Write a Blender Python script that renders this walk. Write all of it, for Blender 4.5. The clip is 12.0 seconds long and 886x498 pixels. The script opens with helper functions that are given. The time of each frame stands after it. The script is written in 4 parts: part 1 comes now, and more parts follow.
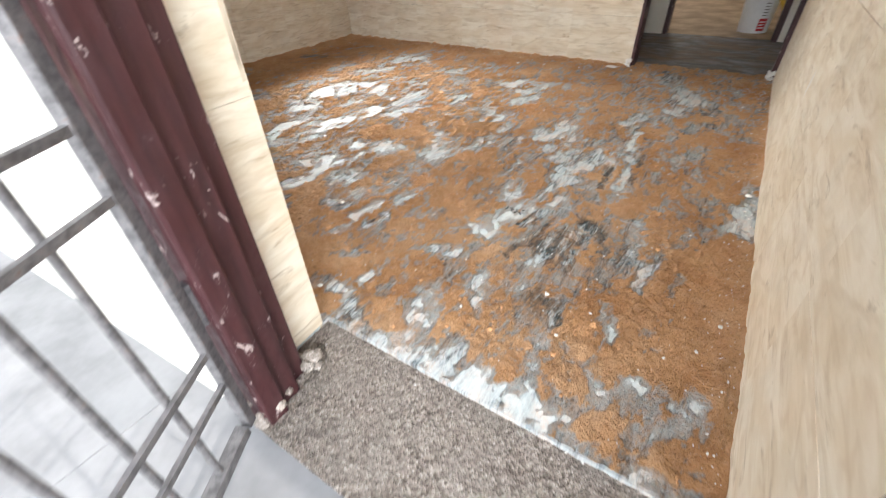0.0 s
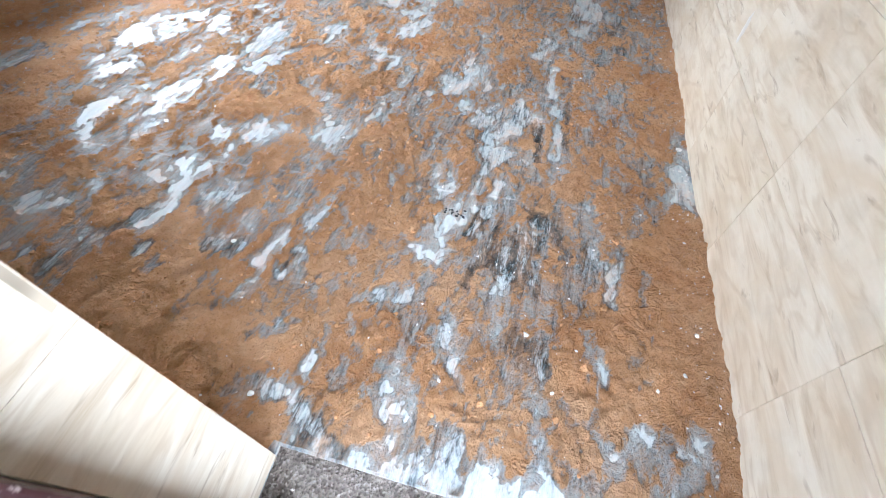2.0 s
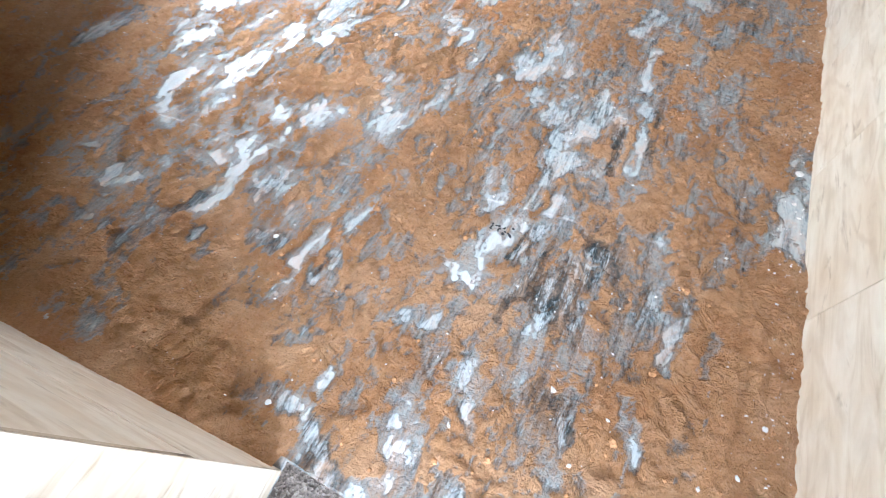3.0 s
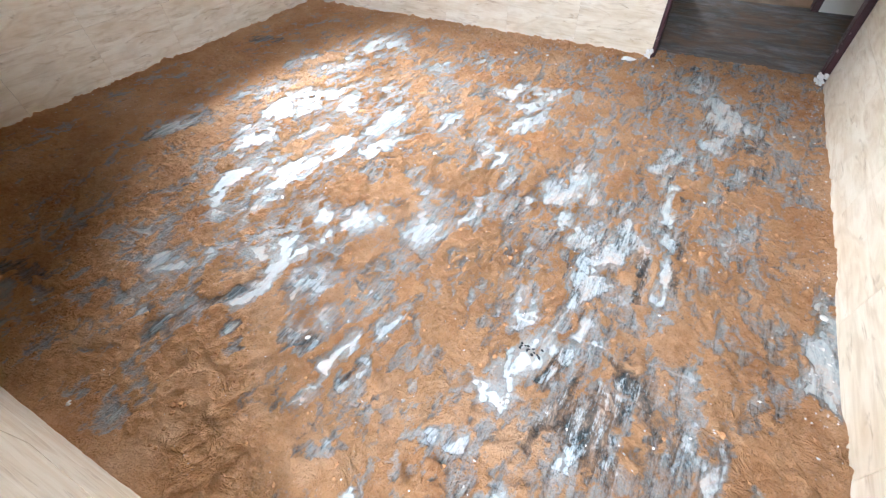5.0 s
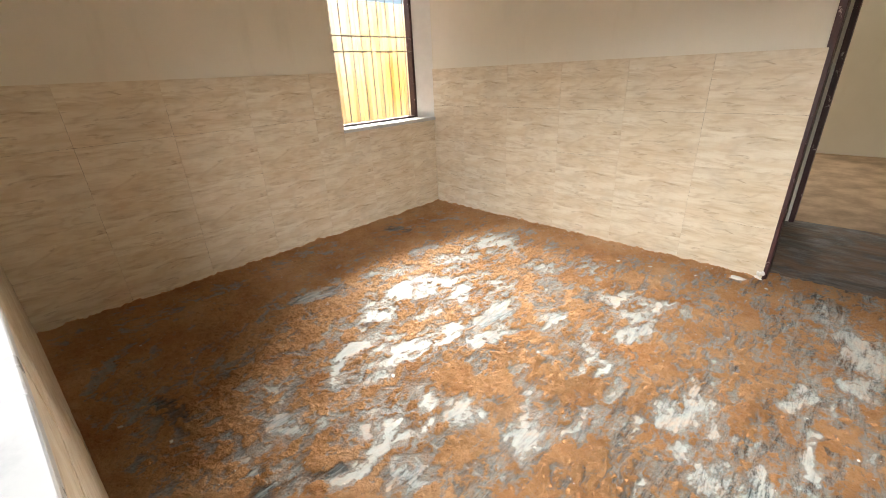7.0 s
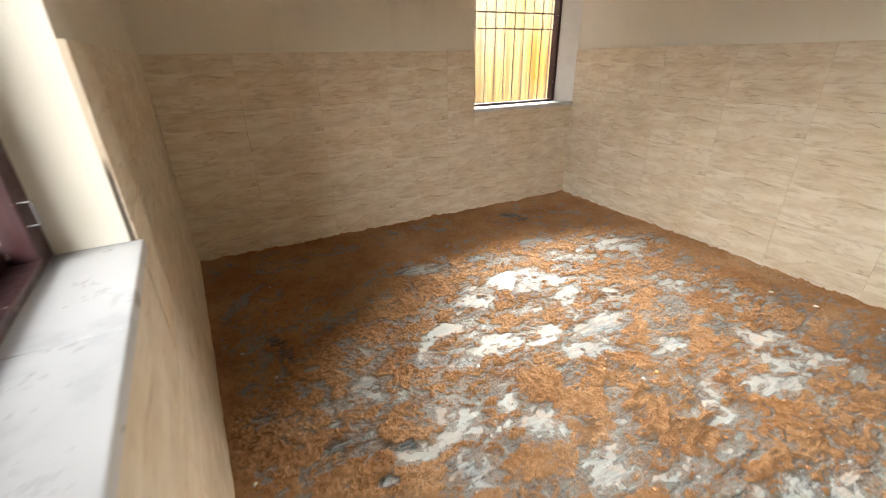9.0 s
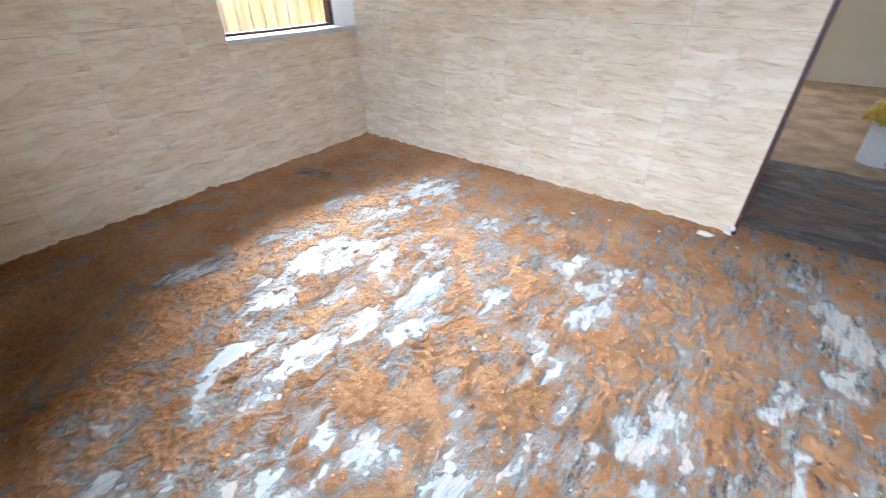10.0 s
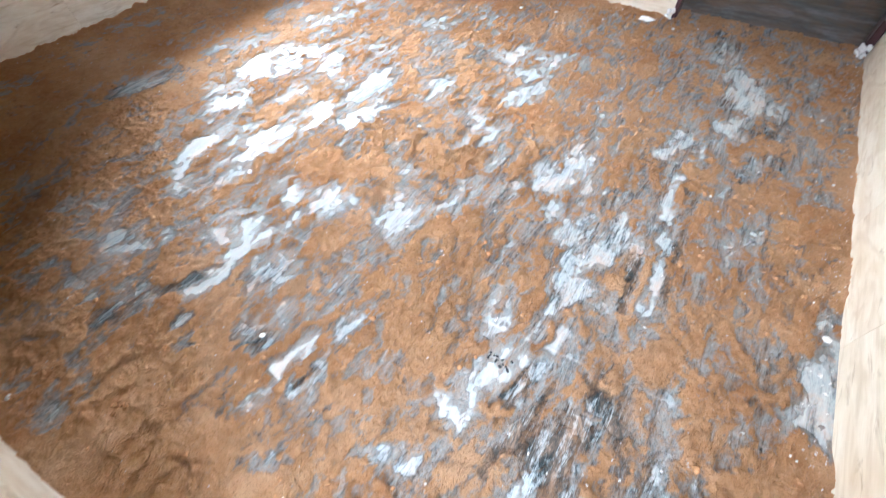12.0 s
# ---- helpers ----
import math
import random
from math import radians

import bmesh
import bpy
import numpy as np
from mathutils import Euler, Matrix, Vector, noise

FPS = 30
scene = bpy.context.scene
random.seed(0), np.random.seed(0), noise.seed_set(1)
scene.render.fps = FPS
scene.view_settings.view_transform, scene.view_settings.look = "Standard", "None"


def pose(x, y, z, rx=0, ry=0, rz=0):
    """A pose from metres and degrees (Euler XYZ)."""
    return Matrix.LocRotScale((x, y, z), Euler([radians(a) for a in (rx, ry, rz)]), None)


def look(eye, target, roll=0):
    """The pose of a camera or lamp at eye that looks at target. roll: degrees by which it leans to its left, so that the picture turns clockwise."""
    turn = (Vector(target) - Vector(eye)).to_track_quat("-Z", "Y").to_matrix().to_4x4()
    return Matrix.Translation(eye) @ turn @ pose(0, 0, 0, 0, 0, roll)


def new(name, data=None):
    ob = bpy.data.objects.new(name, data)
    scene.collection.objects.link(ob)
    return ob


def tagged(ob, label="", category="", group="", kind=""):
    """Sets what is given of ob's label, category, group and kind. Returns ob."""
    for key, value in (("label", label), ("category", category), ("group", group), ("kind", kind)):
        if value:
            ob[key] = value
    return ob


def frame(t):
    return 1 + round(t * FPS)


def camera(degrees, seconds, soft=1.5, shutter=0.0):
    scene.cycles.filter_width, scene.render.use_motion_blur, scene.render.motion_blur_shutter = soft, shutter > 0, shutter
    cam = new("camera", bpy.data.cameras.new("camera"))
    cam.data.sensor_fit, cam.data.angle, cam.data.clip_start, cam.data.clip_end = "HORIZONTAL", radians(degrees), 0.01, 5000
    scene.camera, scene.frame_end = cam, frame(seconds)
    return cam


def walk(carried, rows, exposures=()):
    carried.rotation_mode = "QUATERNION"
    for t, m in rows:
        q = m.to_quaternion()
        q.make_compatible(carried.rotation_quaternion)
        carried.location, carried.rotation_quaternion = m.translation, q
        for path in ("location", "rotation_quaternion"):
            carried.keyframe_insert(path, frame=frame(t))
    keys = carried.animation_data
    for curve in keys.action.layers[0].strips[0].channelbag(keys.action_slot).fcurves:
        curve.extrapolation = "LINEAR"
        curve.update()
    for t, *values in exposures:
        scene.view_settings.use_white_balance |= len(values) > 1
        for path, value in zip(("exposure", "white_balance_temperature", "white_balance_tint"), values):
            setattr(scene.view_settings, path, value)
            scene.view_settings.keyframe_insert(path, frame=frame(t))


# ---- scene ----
cam = camera(94.2, 12.0, soft=0.9, shutter=0.4)
PATH = [
    (0, (-0.225, -0.439, 0.82), (-1.132, 0.863, -0.397), -2.4),
    (0.5, (-0.342, -0.334, 0.864), (-1.082, 1.102, -0.315), -1.1),
    (1, (-0.38, -0.203, 0.901), (-0.975, 0.991, -0.589), -3.0),
    (1.5, (-0.489, -0.132, 0.935), (-0.876, 1.031, -0.645), -1.0),
    (2, (-0.564, -0.094, 0.949), (-0.853, 1.096, -0.632), 1.6),
    (2.5, (-0.556, 0.016, 0.913), (-0.886, 1.128, -0.716), 0.6),
    (3, (-0.531, 0.143, 0.981), (-1.108, 1.014, -0.725), -8.2),
    (3.5, (-0.535, 0.151, 1.013), (-1.179, 1.11, -0.619), -7.4),
    (3.7, (-0.537, 0.158, 1.03), (-1.182, 1.171, -0.569), -6.1),
    (5.3, (-0.629, 0.137, 1.069), (-1.431, 1.308, -0.339), -2.7),
    (5.5, (-0.634, 0.131, 1.075), (-1.498, 1.314, -0.287), -2.8),
    (6, (-0.663, 0.103, 1.156), (-1.743, 1.358, 0.034), -2.6),
    (6.5, (-0.684, 0.071, 1.235), (-1.917, 1.364, 0.336), -2.2),
    (6.7, (-0.682, 0.062, 1.238), (-1.948, 1.374, 0.416), -2.1),
    (8.3, (-0.633, 0.104, 1.257), (-2.112, 1.214, 0.493), -2.8),
    (8.5, (-0.637, 0.095, 1.244), (-2.168, 1.103, 0.446), -2.4),
    (9, (-0.702, 0.153, 1.234), (-2.314, 0.977, 0.386), -1.0),
    (9.5, (-0.887, 0.411, 1.219), (-2.227, 1.55, 0.267), 3.5),
    (10, (-0.923, 0.586, 1.166), (-1.955, 1.889, 0.054), -0.8),
    (10.5, (-0.915, 0.623, 1.171), (-1.756, 2.015, 0.007), 1.9),
    (11, (-0.833, 0.574, 1.121), (-1.525, 1.846, -0.26), 3.7),
    (11.5, (-0.693, 0.455, 1.096), (-1.349, 1.586, -0.418), 1.5),
    (12, (-0.609, 0.347, 1.051), (-1.305, 1.341, -0.539), -2.6),
]
EXPOSURES = [(0.0, 0.73, 6300, 10), (0.5, 0.89, 5700, 10), (1.5, 0.94, 5400, 10), (3.5, 1.15, 5400, 10), (5.5, 1.46, 5500, 10), (6.0, 1.54, 5500, 10), (6.5, 1.2, 7000, 10), (8.5, 1.13, 6200, 10), (9.0, 0.91, 6900, 10), (9.5, 1.13, 5900, 10), (10.0, 1.32, 5300, 10), (10.5, 1.42, 5500, 10), (12.0, 1.33, 5400, 10)]
walk(cam, [(t, look(eye, target, roll)) for t, eye, target, roll in PATH], EXPOSURES)

# ---- world, sun, exposure ----
scene.view_settings.exposure = 0.0
world = bpy.data.worlds.new("sky")
scene.world = world
world.use_nodes = True
wn, wl = world.node_tree.nodes, world.node_tree.links
sky = wn.new("ShaderNodeTexSky")
sky.sky_type = "NISHITA"
sky.sun_disc = False
sky.sun_elevation, sky.sun_rotation = radians(65), radians(90)
wn["Background"].inputs["Strength"].default_value = 0.08
wl.new(sky.outputs["Color"], wn["Background"].inputs["Color"])
sun_data = bpy.data.lights.new("sun", "SUN")
sun_data.energy, sun_data.angle, sun_data.color = 1.1, radians(0.6), (1.0, 0.95, 0.88)
sun = new("sun", sun_data)
sun.matrix_world = look((4.23, 0.15, 9.06), (0, 0, 0))


def sky_lamp(name, eye, target, width, height, watts, color, spread=180):
    """An added area lamp outside an opening, standing in for the sky's light."""
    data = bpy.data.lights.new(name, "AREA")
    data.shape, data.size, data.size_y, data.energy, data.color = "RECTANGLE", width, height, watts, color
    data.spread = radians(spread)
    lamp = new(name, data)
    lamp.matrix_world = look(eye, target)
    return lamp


# Unseen area lamps added outdoors to brighten the room beyond what the sky gives.
sky_lamp("entrance_side_daylight", (3.2, -7.0, 5.2), (-1.6, 1.3, 0.3), 15.0, 4.4, 2900, (0.95, 0.98, 1.0))
sky_lamp("doorway_daylight", (-0.46, -1.0, 1.25), (-0.9, 2.0, 1.15), 0.9, 1.5, 4, (0.96, 0.98, 1.0))
# Added beyond the fence, set to throw the bright reflection onto the floor.
sky_lamp("side_window_daylight", (-7.5, 4.2, 3.8), (-2.0, 1.9, 0.8), 3.6, 2.6, 3300, (1.0, 0.98, 0.95))
# Added behind an unseen opening to light the far room.
sky_lamp("back_room_daylight", (-2.15, 7.9, 1.5), (-0.6, 5.0, 0.2), 1.0, 1.1, 26, (1.0, 0.95, 0.86))

# plan (metres): right wall x = 0, far wall y = 2.97, left wall x = -3.63
XL, YF, DADO, CEIL = -3.63, 2.97, 1.27, 2.85
TW, TH = 0.477, 0.3175          # wall tile
SKEW = pose(-0.934, 0, 0, 0, 0, 3.58)   # the entrance wall stands a little askew


# ---- material helpers ----
class Net:
    def __init__(self, name):
        self.m = bpy.data.materials.new(name)
        self.m.use_nodes = True
        self.t = self.m.node_tree
        self.b = self.t.nodes["Principled BSDF"]

    def n(self, kind, **ins):
        nd = self.t.nodes.new("ShaderNode" + kind)
        for k, v in ins.items():
            self.put(nd.inputs[k.replace("_", " ")], v)
        return nd

    def put(self, sock, v):
        if isinstance(v, bpy.types.NodeSocket):
            self.t.links.new(v, sock)
        else:
            sock.default_value = v

    def coords(self, scale=(1, 1, 1), kind="Object", shift=None):
        mp = self.n("Mapping", Vector=self.n("TexCoord").outputs[kind])
        mp.inputs["Scale"].default_value = scale
        if shift is not None:
            self.put(mp.inputs["Location"], shift)
        return mp.outputs["Vector"]

    def noise(self, vec, scale, detail=4.0, rough=0.55, distortion=0.0):
        nd = self.n("TexNoise", Vector=vec, Scale=scale, Detail=detail, Roughness=rough, Distortion=distortion)
        return nd.outputs["Fac"]

    def ramp(self, fac, *stops):
        nd = self.n("ValToRGB", Fac=fac)
        el = nd.color_ramp.elements
        while len(el) < len(stops):
            el.new(0.5)
        for e, (p, c) in zip(el, stops):
            e.position = p
            e.color = (c, c, c, 1) if isinstance(c, (int, float)) else (*c, 1)
        return nd.outputs["Color"]

    def mix(self, fac, a, b, mode="MIX"):
        nd = self.n("Mix")
        nd.data_type, nd.blend_type = "RGBA", mode
        self.put(nd.inputs[0], fac)
        for s, v in ((nd.inputs[6], a), (nd.inputs[7], b)):
            self.put(s, (*v, 1) if isinstance(v, tuple) and len(v) == 3 else v)
        return nd.outputs[2]

    def math(self, op, a, b=0.0):
        nd = self.n("Math")
        nd.operation = op
        self.put(nd.inputs[0], a)
        self.put(nd.inputs[1], b)
        return nd.outputs[0]

    def random_shift(self, amount):
        v = self.n("CombineXYZ")
        r = self.n("ObjectInfo").outputs["Random"]
        for i, k in enumerate((1.0, 1.7, 2.3)):
            self.put(v.inputs[i], self.math("MULTIPLY", r, amount * k))
        return v.outputs[0]

    def bump(self, height, strength=0.3, distance=0.01):
        self.put(self.b.inputs["Normal"], self.n("Bump", Height=height, Strength=strength, Distance=distance).outputs["Normal"])

    def done(self, color, rough=0.6, metal=0.0, spec=0.5):
        self.put(self.b.inputs["Base Color"], (*color, 1) if isinstance(color, tuple) else color)
        self.put(self.b.inputs["Roughness"], rough)
        self.b.inputs["Metallic"].default_value = metal
        self.b.inputs["Specular IOR Level"].default_value = spec
        return self.m


def mat_tile():
    """Wood-look ceramic wall tile: cream with long tan grain, cathedral arches and short dark dashes, one print with a few variants."""
    k = Net("wood_look_tile")
    r = k.n("ObjectInfo").outputs["Random"]
    v = k.n("CombineXYZ")
    k.put(v.inputs[0], k.math("MULTIPLY", k.math("FLOOR", k.math("MULTIPLY", r, 3.0)), 3.7))
    k.put(v.inputs[2], k.math("MULTIPLY", k.math("FLOOR", k.math("MULTIPLY", r, 3.0)), 1.9))
    sh = v.outputs[0]
    own = k.random_shift(9.0)
    warp = k.noise(k.coords((2.2, 1, 9), shift=sh), 1.3, 3, 0.5)
    grain = k.noise(k.coords((2.4, 8, 15), shift=sh), 1.6, 6, 0.62, 0.9)
    # growth rings, cut lengthwise: narrow arches nested along the plank
    p = k.n("SeparateXYZ", Vector=k.coords((1, 1, 1), shift=None))
    zz = k.math("ADD", k.math("MULTIPLY", p.outputs["Z"], 14.0), k.math("MULTIPLY", warp, 5.0))
    arch = k.math("ADD", k.math("MULTIPLY", k.math("ABSOLUTE", k.math("SINE", zz)), 1.6), k.math("MULTIPLY", p.outputs["X"], 5.5))
    rings = k.math("SINE", k.math("MULTIPLY", k.math("ADD", arch, k.math("MULTIPLY", warp, 2.6)), 6.0))
    patch = k.ramp(k.noise(k.coords((4.5, 4, 8), shift=sh), 1.1, 2, 0.5), (0.46, 0.0), (0.58, 1.0))
    col = k.ramp(grain, (0.30, (0.54, 0.435, 0.305)), (0.45, (0.69, 0.605, 0.475)), (0.58, (0.76, 0.69, 0.57)), (0.75, (0.71, 0.62, 0.48)))
    broad = k.noise(k.coords((1.8, 3, 7.0), shift=sh), 1.2, 3, 0.5, 1.6)
    col = k.mix(k.ramp(broad, (0.42, 0.0), (0.66, 0.55)), col, (0.62, 0.50, 0.345))
    col = k.mix(k.math("MULTIPLY", k.n("MapRange", Value=rings, From_Min=0.2, From_Max=1.0, To_Max=0.34).outputs["Result"], patch), col, (0.48, 0.355, 0.22))
    dash = k.noise(k.coords((7.0, 8, 30), shift=sh), 1.15, 3, 0.6, 0.8)
    col = k.mix(k.ramp(dash, (0.62, 0.0), (0.74, 0.7)), col, (0.36, 0.265, 0.165))
    grime = k.noise(k.coords((1, 1, 1), shift=own), 5.5, 6, 0.65)
    col = k.mix(k.ramp(grime, (0.50, 0.0), (0.80, 0.4)), col, (0.42, 0.37, 0.29))
    k.bump(grain, 0.05, 0.002)
    return k.done(col, k.ramp(grime, (0.3, 0.33), (0.8, 0.55)), spec=0.45)


def mat_plaster():
    k = Net("cream_wall_paint")
    big = k.noise(k.coords(), 1.3, 4, 0.6)
    fine = k.noise(k.coords(), 60, 4, 0.6)
    col = k.ramp(big, (0.35, (0.76, 0.72, 0.63)), (0.7, (0.70, 0.655, 0.56)))
    col = k.mix(k.ramp(k.noise(k.coords((3, 3, 0.7)), 2.2, 5, 0.6), (0.58, 0.0), (0.8, 0.35)), col, (0.58, 0.52, 0.42))
    k.bump(fine, 0.15, 0.003)
    return k.done(col, 0.75, spec=0.3)


def granite_nodes(k):
    """Grey-white granite with long dark green-grey streaks, filmed with orange dust: colour, roughness, relief."""
    world_co = k.n("NewGeometry").outputs["Position"]

    def co(scale):
        mp = k.n("Mapping", Vector=world_co)
        mp.inputs["Scale"].default_value = scale
        mp.inputs["Rotation"].default_value = (0, 0, radians(-14))
        return mp.outputs["Vector"]
    tone = k.n("Attribute")
    tone.attribute_name = "tone"
    streak = k.math("SUBTRACT", k.noise(co((26, 4.2, 1)), 1.3, 9, 0.72, 1.2), 0.5)
    cloud = k.math("SUBTRACT", k.noise(co((5.0, 2.6, 1)), 1.0, 5, 0.6, 0.8), 0.5)
    fleck = k.math("SUBTRACT", k.noise(co((60, 30, 1)), 2.4, 4, 0.68), 0.5)
    # the streaks are strongest along the wall with the two doors
    x = k.n("SeparateXYZ", Vector=world_co)
    strong = k.n("MapRange", Value=x.outputs["X"], From_Min=-1.5, From_Max=-0.7, To_Min=0.42, To_Max=1.0).outputs["Result"]
    dark = k.n("MapRange", Value=tone.outputs["Fac"], From_Min=0.3, From_Max=-0.7, To_Min=0.75, To_Max=1.35).outputs["Result"]
    mixed = k.math("MULTIPLY", k.math("ADD", k.math("MULTIPLY", streak, 1.05), k.math("MULTIPLY", fleck, 0.42)), k.math("MULTIPLY", strong, dark))
    mixed = k.math("ADD", k.math("ADD", mixed, k.math("MULTIPLY", cloud, 0.30)), 0.535)
    mixed = k.math("ADD", mixed, k.math("MULTIPLY", tone.outputs["Fac"], 0.165))
    col = k.ramp(mixed, (0.37, (0.022, 0.029, 0.030)), (0.43, (0.085, 0.105, 0.11)), (0.48, (0.20, 0.23, 0.24)), (0.55, (0.35, 0.385, 0.385)), (0.70, (0.50, 0.535, 0.525)))
    film = k.noise(co((6.5, 3.6, 1)), 2.4, 9, 0.76, 0.6)
    col = k.mix(k.ramp(film, (0.42, 0.0), (0.52, 0.14), (0.60, 0.42), (0.70, 0.80)), col, (0.60, 0.40, 0.27))
    joint = k.n("Attribute")
    joint.attribute_name = "joint"
    col = k.mix(k.math("MULTIPLY", joint.outputs["Fac"], 0.65), col, (0.72, 0.70, 0.66))
    return col, k.ramp(film, (0.40, 0.50), (0.64, 0.82)), k.math("MULTIPLY", fleck, 0.05)


def dust_nodes(k):
    """Loose orange-brown stone dust and sand: colour and relief."""
    pos = k.n("NewGeometry").outputs["Position"]
    big = k.noise(pos, 3.2, 5, 0.6)
    mid = k.noise(pos, 34, 6, 0.74)
    fine = k.noise(pos, 230, 4, 0.75)
    col = k.ramp(big, (0.36, (0.49, 0.238, 0.098)), (0.52, (0.60, 0.33, 0.155)), (0.68, (0.69, 0.425, 0.24)))
    col = k.mix(k.ramp(mid, (0.46, 0.0), (0.70, 0.5)), col, (0.72, 0.46, 0.28))
    col = k.mix(k.ramp(fine, (0.54, 0.0), (0.66, 0.7)), col, (0.32, 0.145, 0.06))
    grain = k.noise(pos, 330, 3, 0.8)
    col = k.mix(k.ramp(grain, (0.64, 0.0), (0.70, 0.7)), col, (0.74, 0.60, 0.47))
    # crisp little scuff ridges, in patches
    scuff = k.math("ABSOLUTE", k.math("SUBTRACT", k.noise(pos, 15, 4, 0.62, 0.7), 0.5))
    ridge = k.n("MapRange", Value=scuff, From_Min=0.035, From_Max=0.0).outputs["Result"]
    ridge = k.math("MULTIPLY", ridge, k.ramp(k.noise(pos, 4.5, 2, 0.5), (0.42, 0.0), (0.56, 0.5)))
    return col, k.math("ADD", k.math("ADD", k.math("MULTIPLY", mid, 1.3), ridge), k.math("MULTIPLY", fine, 0.55))


def mat_granite():
    k = Net("streaked_granite")
    col, rough, relief = granite_nodes(k)
    k.bump(relief, 0.8, 0.02)
    return k.done(col, rough)


def mat_dust():
    """Sand over granite: where it lies thin it breaks up into grains and the stone shows."""
    k = Net("orange_sand_on_granite")
    stone, rough, relief = granite_nodes(k)
    sand, lumps = dust_nodes(k)
    pos = k.n("NewGeometry").outputs["Position"]
    depth = k.n("Attribute")
    depth.attribute_name = "cover"
    g1 = k.math("MULTIPLY", k.math("SUBTRACT", k.noise(pos, 170, 4, 0.80), 0.5), 0.8)
    g2 = k.math("MULTIPLY", k.math("SUBTRACT", k.noise(pos, 30, 7, 0.76, 0.5), 0.5), 0.9)
    cover = k.n("MapRange", Value=k.math("ADD", depth.outputs["Fac"], k.math("ADD", g1, g2)), From_Min=-0.10, From_Max=0.22).outputs["Result"]
    haze = k.math("ADD", depth.outputs["Fac"], k.math("ADD", k.math("MULTIPLY", g1, 1.5), k.math("MULTIPLY", g2, 0.9)))
    thin = k.n("MapRange", Value=haze, From_Min=-0.40, From_Max=0.22, To_Max=0.54).outputs["Result"]
    cover = k.math("MAXIMUM", cover, thin)
    k.bump(k.math("ADD", k.math("MULTIPLY", lumps, cover), relief), 1.0, 0.024)
    return k.done(k.mix(cover, stone, sand), k.math("MAXIMUM", rough, k.math("MULTIPLY", cover, 0.95)), spec=0.17)


def mat_mortar():
    """Rough cement threshold with exposed grit."""
    k = Net("gritty_cement")
    pos = k.n("NewGeometry").outputs["Position"]
    vo = k.n("TexVoronoi", Vector=pos, Scale=190.0)
    grit = vo.outputs["Color"]
    big = k.noise(pos, 5.5, 6, 0.65)
    sep = k.n("SeparateColor", Color=grit).outputs[0]
    col = k.ramp(sep, (0.0, (0.15, 0.125, 0.105)), (0.45, (0.34, 0.285, 0.245)), (0.8, (0.46, 0.39, 0.335)), (1.0, (0.62, 0.56, 0.50)))
    col = k.mix(k.ramp(big, (0.42, 0.0), (0.66, 0.75)), col, (0.36, 0.315, 0.275))
    k.bump(k.math("ADD", vo.outputs["Distance"], k.math("MULTIPLY", big, 1.5)), 0.5, 0.008)
    return k.done(col, 0.92, spec=0.2)


def mat_frame():
    """Maroon painted timber, scuffed, with pale plaster splashes."""
    k = Net("maroon_painted_timber")
    grain = k.noise(k.coords((22, 22, 2)), 2.0, 5, 0.6)
    splash = k.noise(k.coords((1, 1, 0.6)), 26, 5, 0.72, 0.6)
    col = k.ramp(grain, (0.3, (0.030, 0.009, 0.010)), (0.7, (0.068, 0.021, 0.023)))
    col = k.mix(k.ramp(splash, (0.615, 0.0), (0.67, 0.85)), col, (0.50, 0.40, 0.37))
    k.bump(k.math("ADD", grain, splash), 0.25, 0.004)
    return k.done(col, k.ramp(splash, (0.4, 0.35), (0.7, 0.75)))


def mat_marble():
    k = Net("white_marble")
    v = k.noise(k.coords((1, 1, 1)), 3.0, 8, 0.62, 1.4)
    col = k.ramp(v, (0.38, (0.42, 0.435, 0.45)), (0.5, (0.52, 0.53, 0.54)), (0.8, (0.56, 0.565, 0.57)))
    dirt = k.noise(k.coords(), 14, 6, 0.7)
    col = k.mix(k.ramp(dirt, (0.58, 0.0), (0.82, 0.4)), col, (0.52, 0.45, 0.38))
    return k.done(col, k.ramp(dirt, (0.3, 0.22), (0.8, 0.5)))


def mat_steel():
    k = Net("grey_painted_steel")
    v = k.noise(k.coords(), 60, 5, 0.7)
    k.bump(v, 0.2, 0.002)
    return k.done(k.ramp(v, (0.35, (0.10, 0.095, 0.095)), (0.6, (0.20, 0.19, 0.19)), (0.75, (0.17, 0.10, 0.07))), 0.5, metal=0.35)


def mat_plain(name, color, rough=0.6, vary=0.12, scale=12, spec=0.4):
    k = Net(name)
    v = k.noise(k.coords(), scale, 5, 0.65)
    dark = tuple(c * (1 - 2 * vary) for c in color)
    k.bump(v, 0.12, 0.003)
    return k.done(k.ramp(v, (0.35, dark), (0.62, color)), rough, spec=spec)


def mat_joint():
    """Joints between the wall tiles: filled pale, here and there open and dark."""
    k = Net("tile_joint")
    open_run = k.noise(k.coords(), 2.6, 3, 0.6)
    return k.done(k.ramp(open_run, (0.47, (0.55, 0.46, 0.34)), (0.55, (0.10, 0.08, 0.06))), 0.9, spec=0.2)


M_TILE, M_PLASTER, M_GRANITE, M_DUST = mat_tile(), mat_plaster(), mat_granite(), mat_dust()
M_MORTAR, M_FRAME, M_MARBLE, M_STEEL = mat_mortar(), mat_frame(), mat_marble(), mat_steel()
M_GROUT = mat_plain("tan_grout", (0.36, 0.29, 0.21), 0.9, 0.35, 7)
M_JOINT = mat_joint()
M_BLACK_MARK = mat_plain("black_mark", (0.03, 0.03, 0.032), 0.7, 0.1)
M_CLOD = mat_plain("caked_orange_sand", (0.62, 0.33, 0.155), 0.95, 0.2, 60, 0.2)
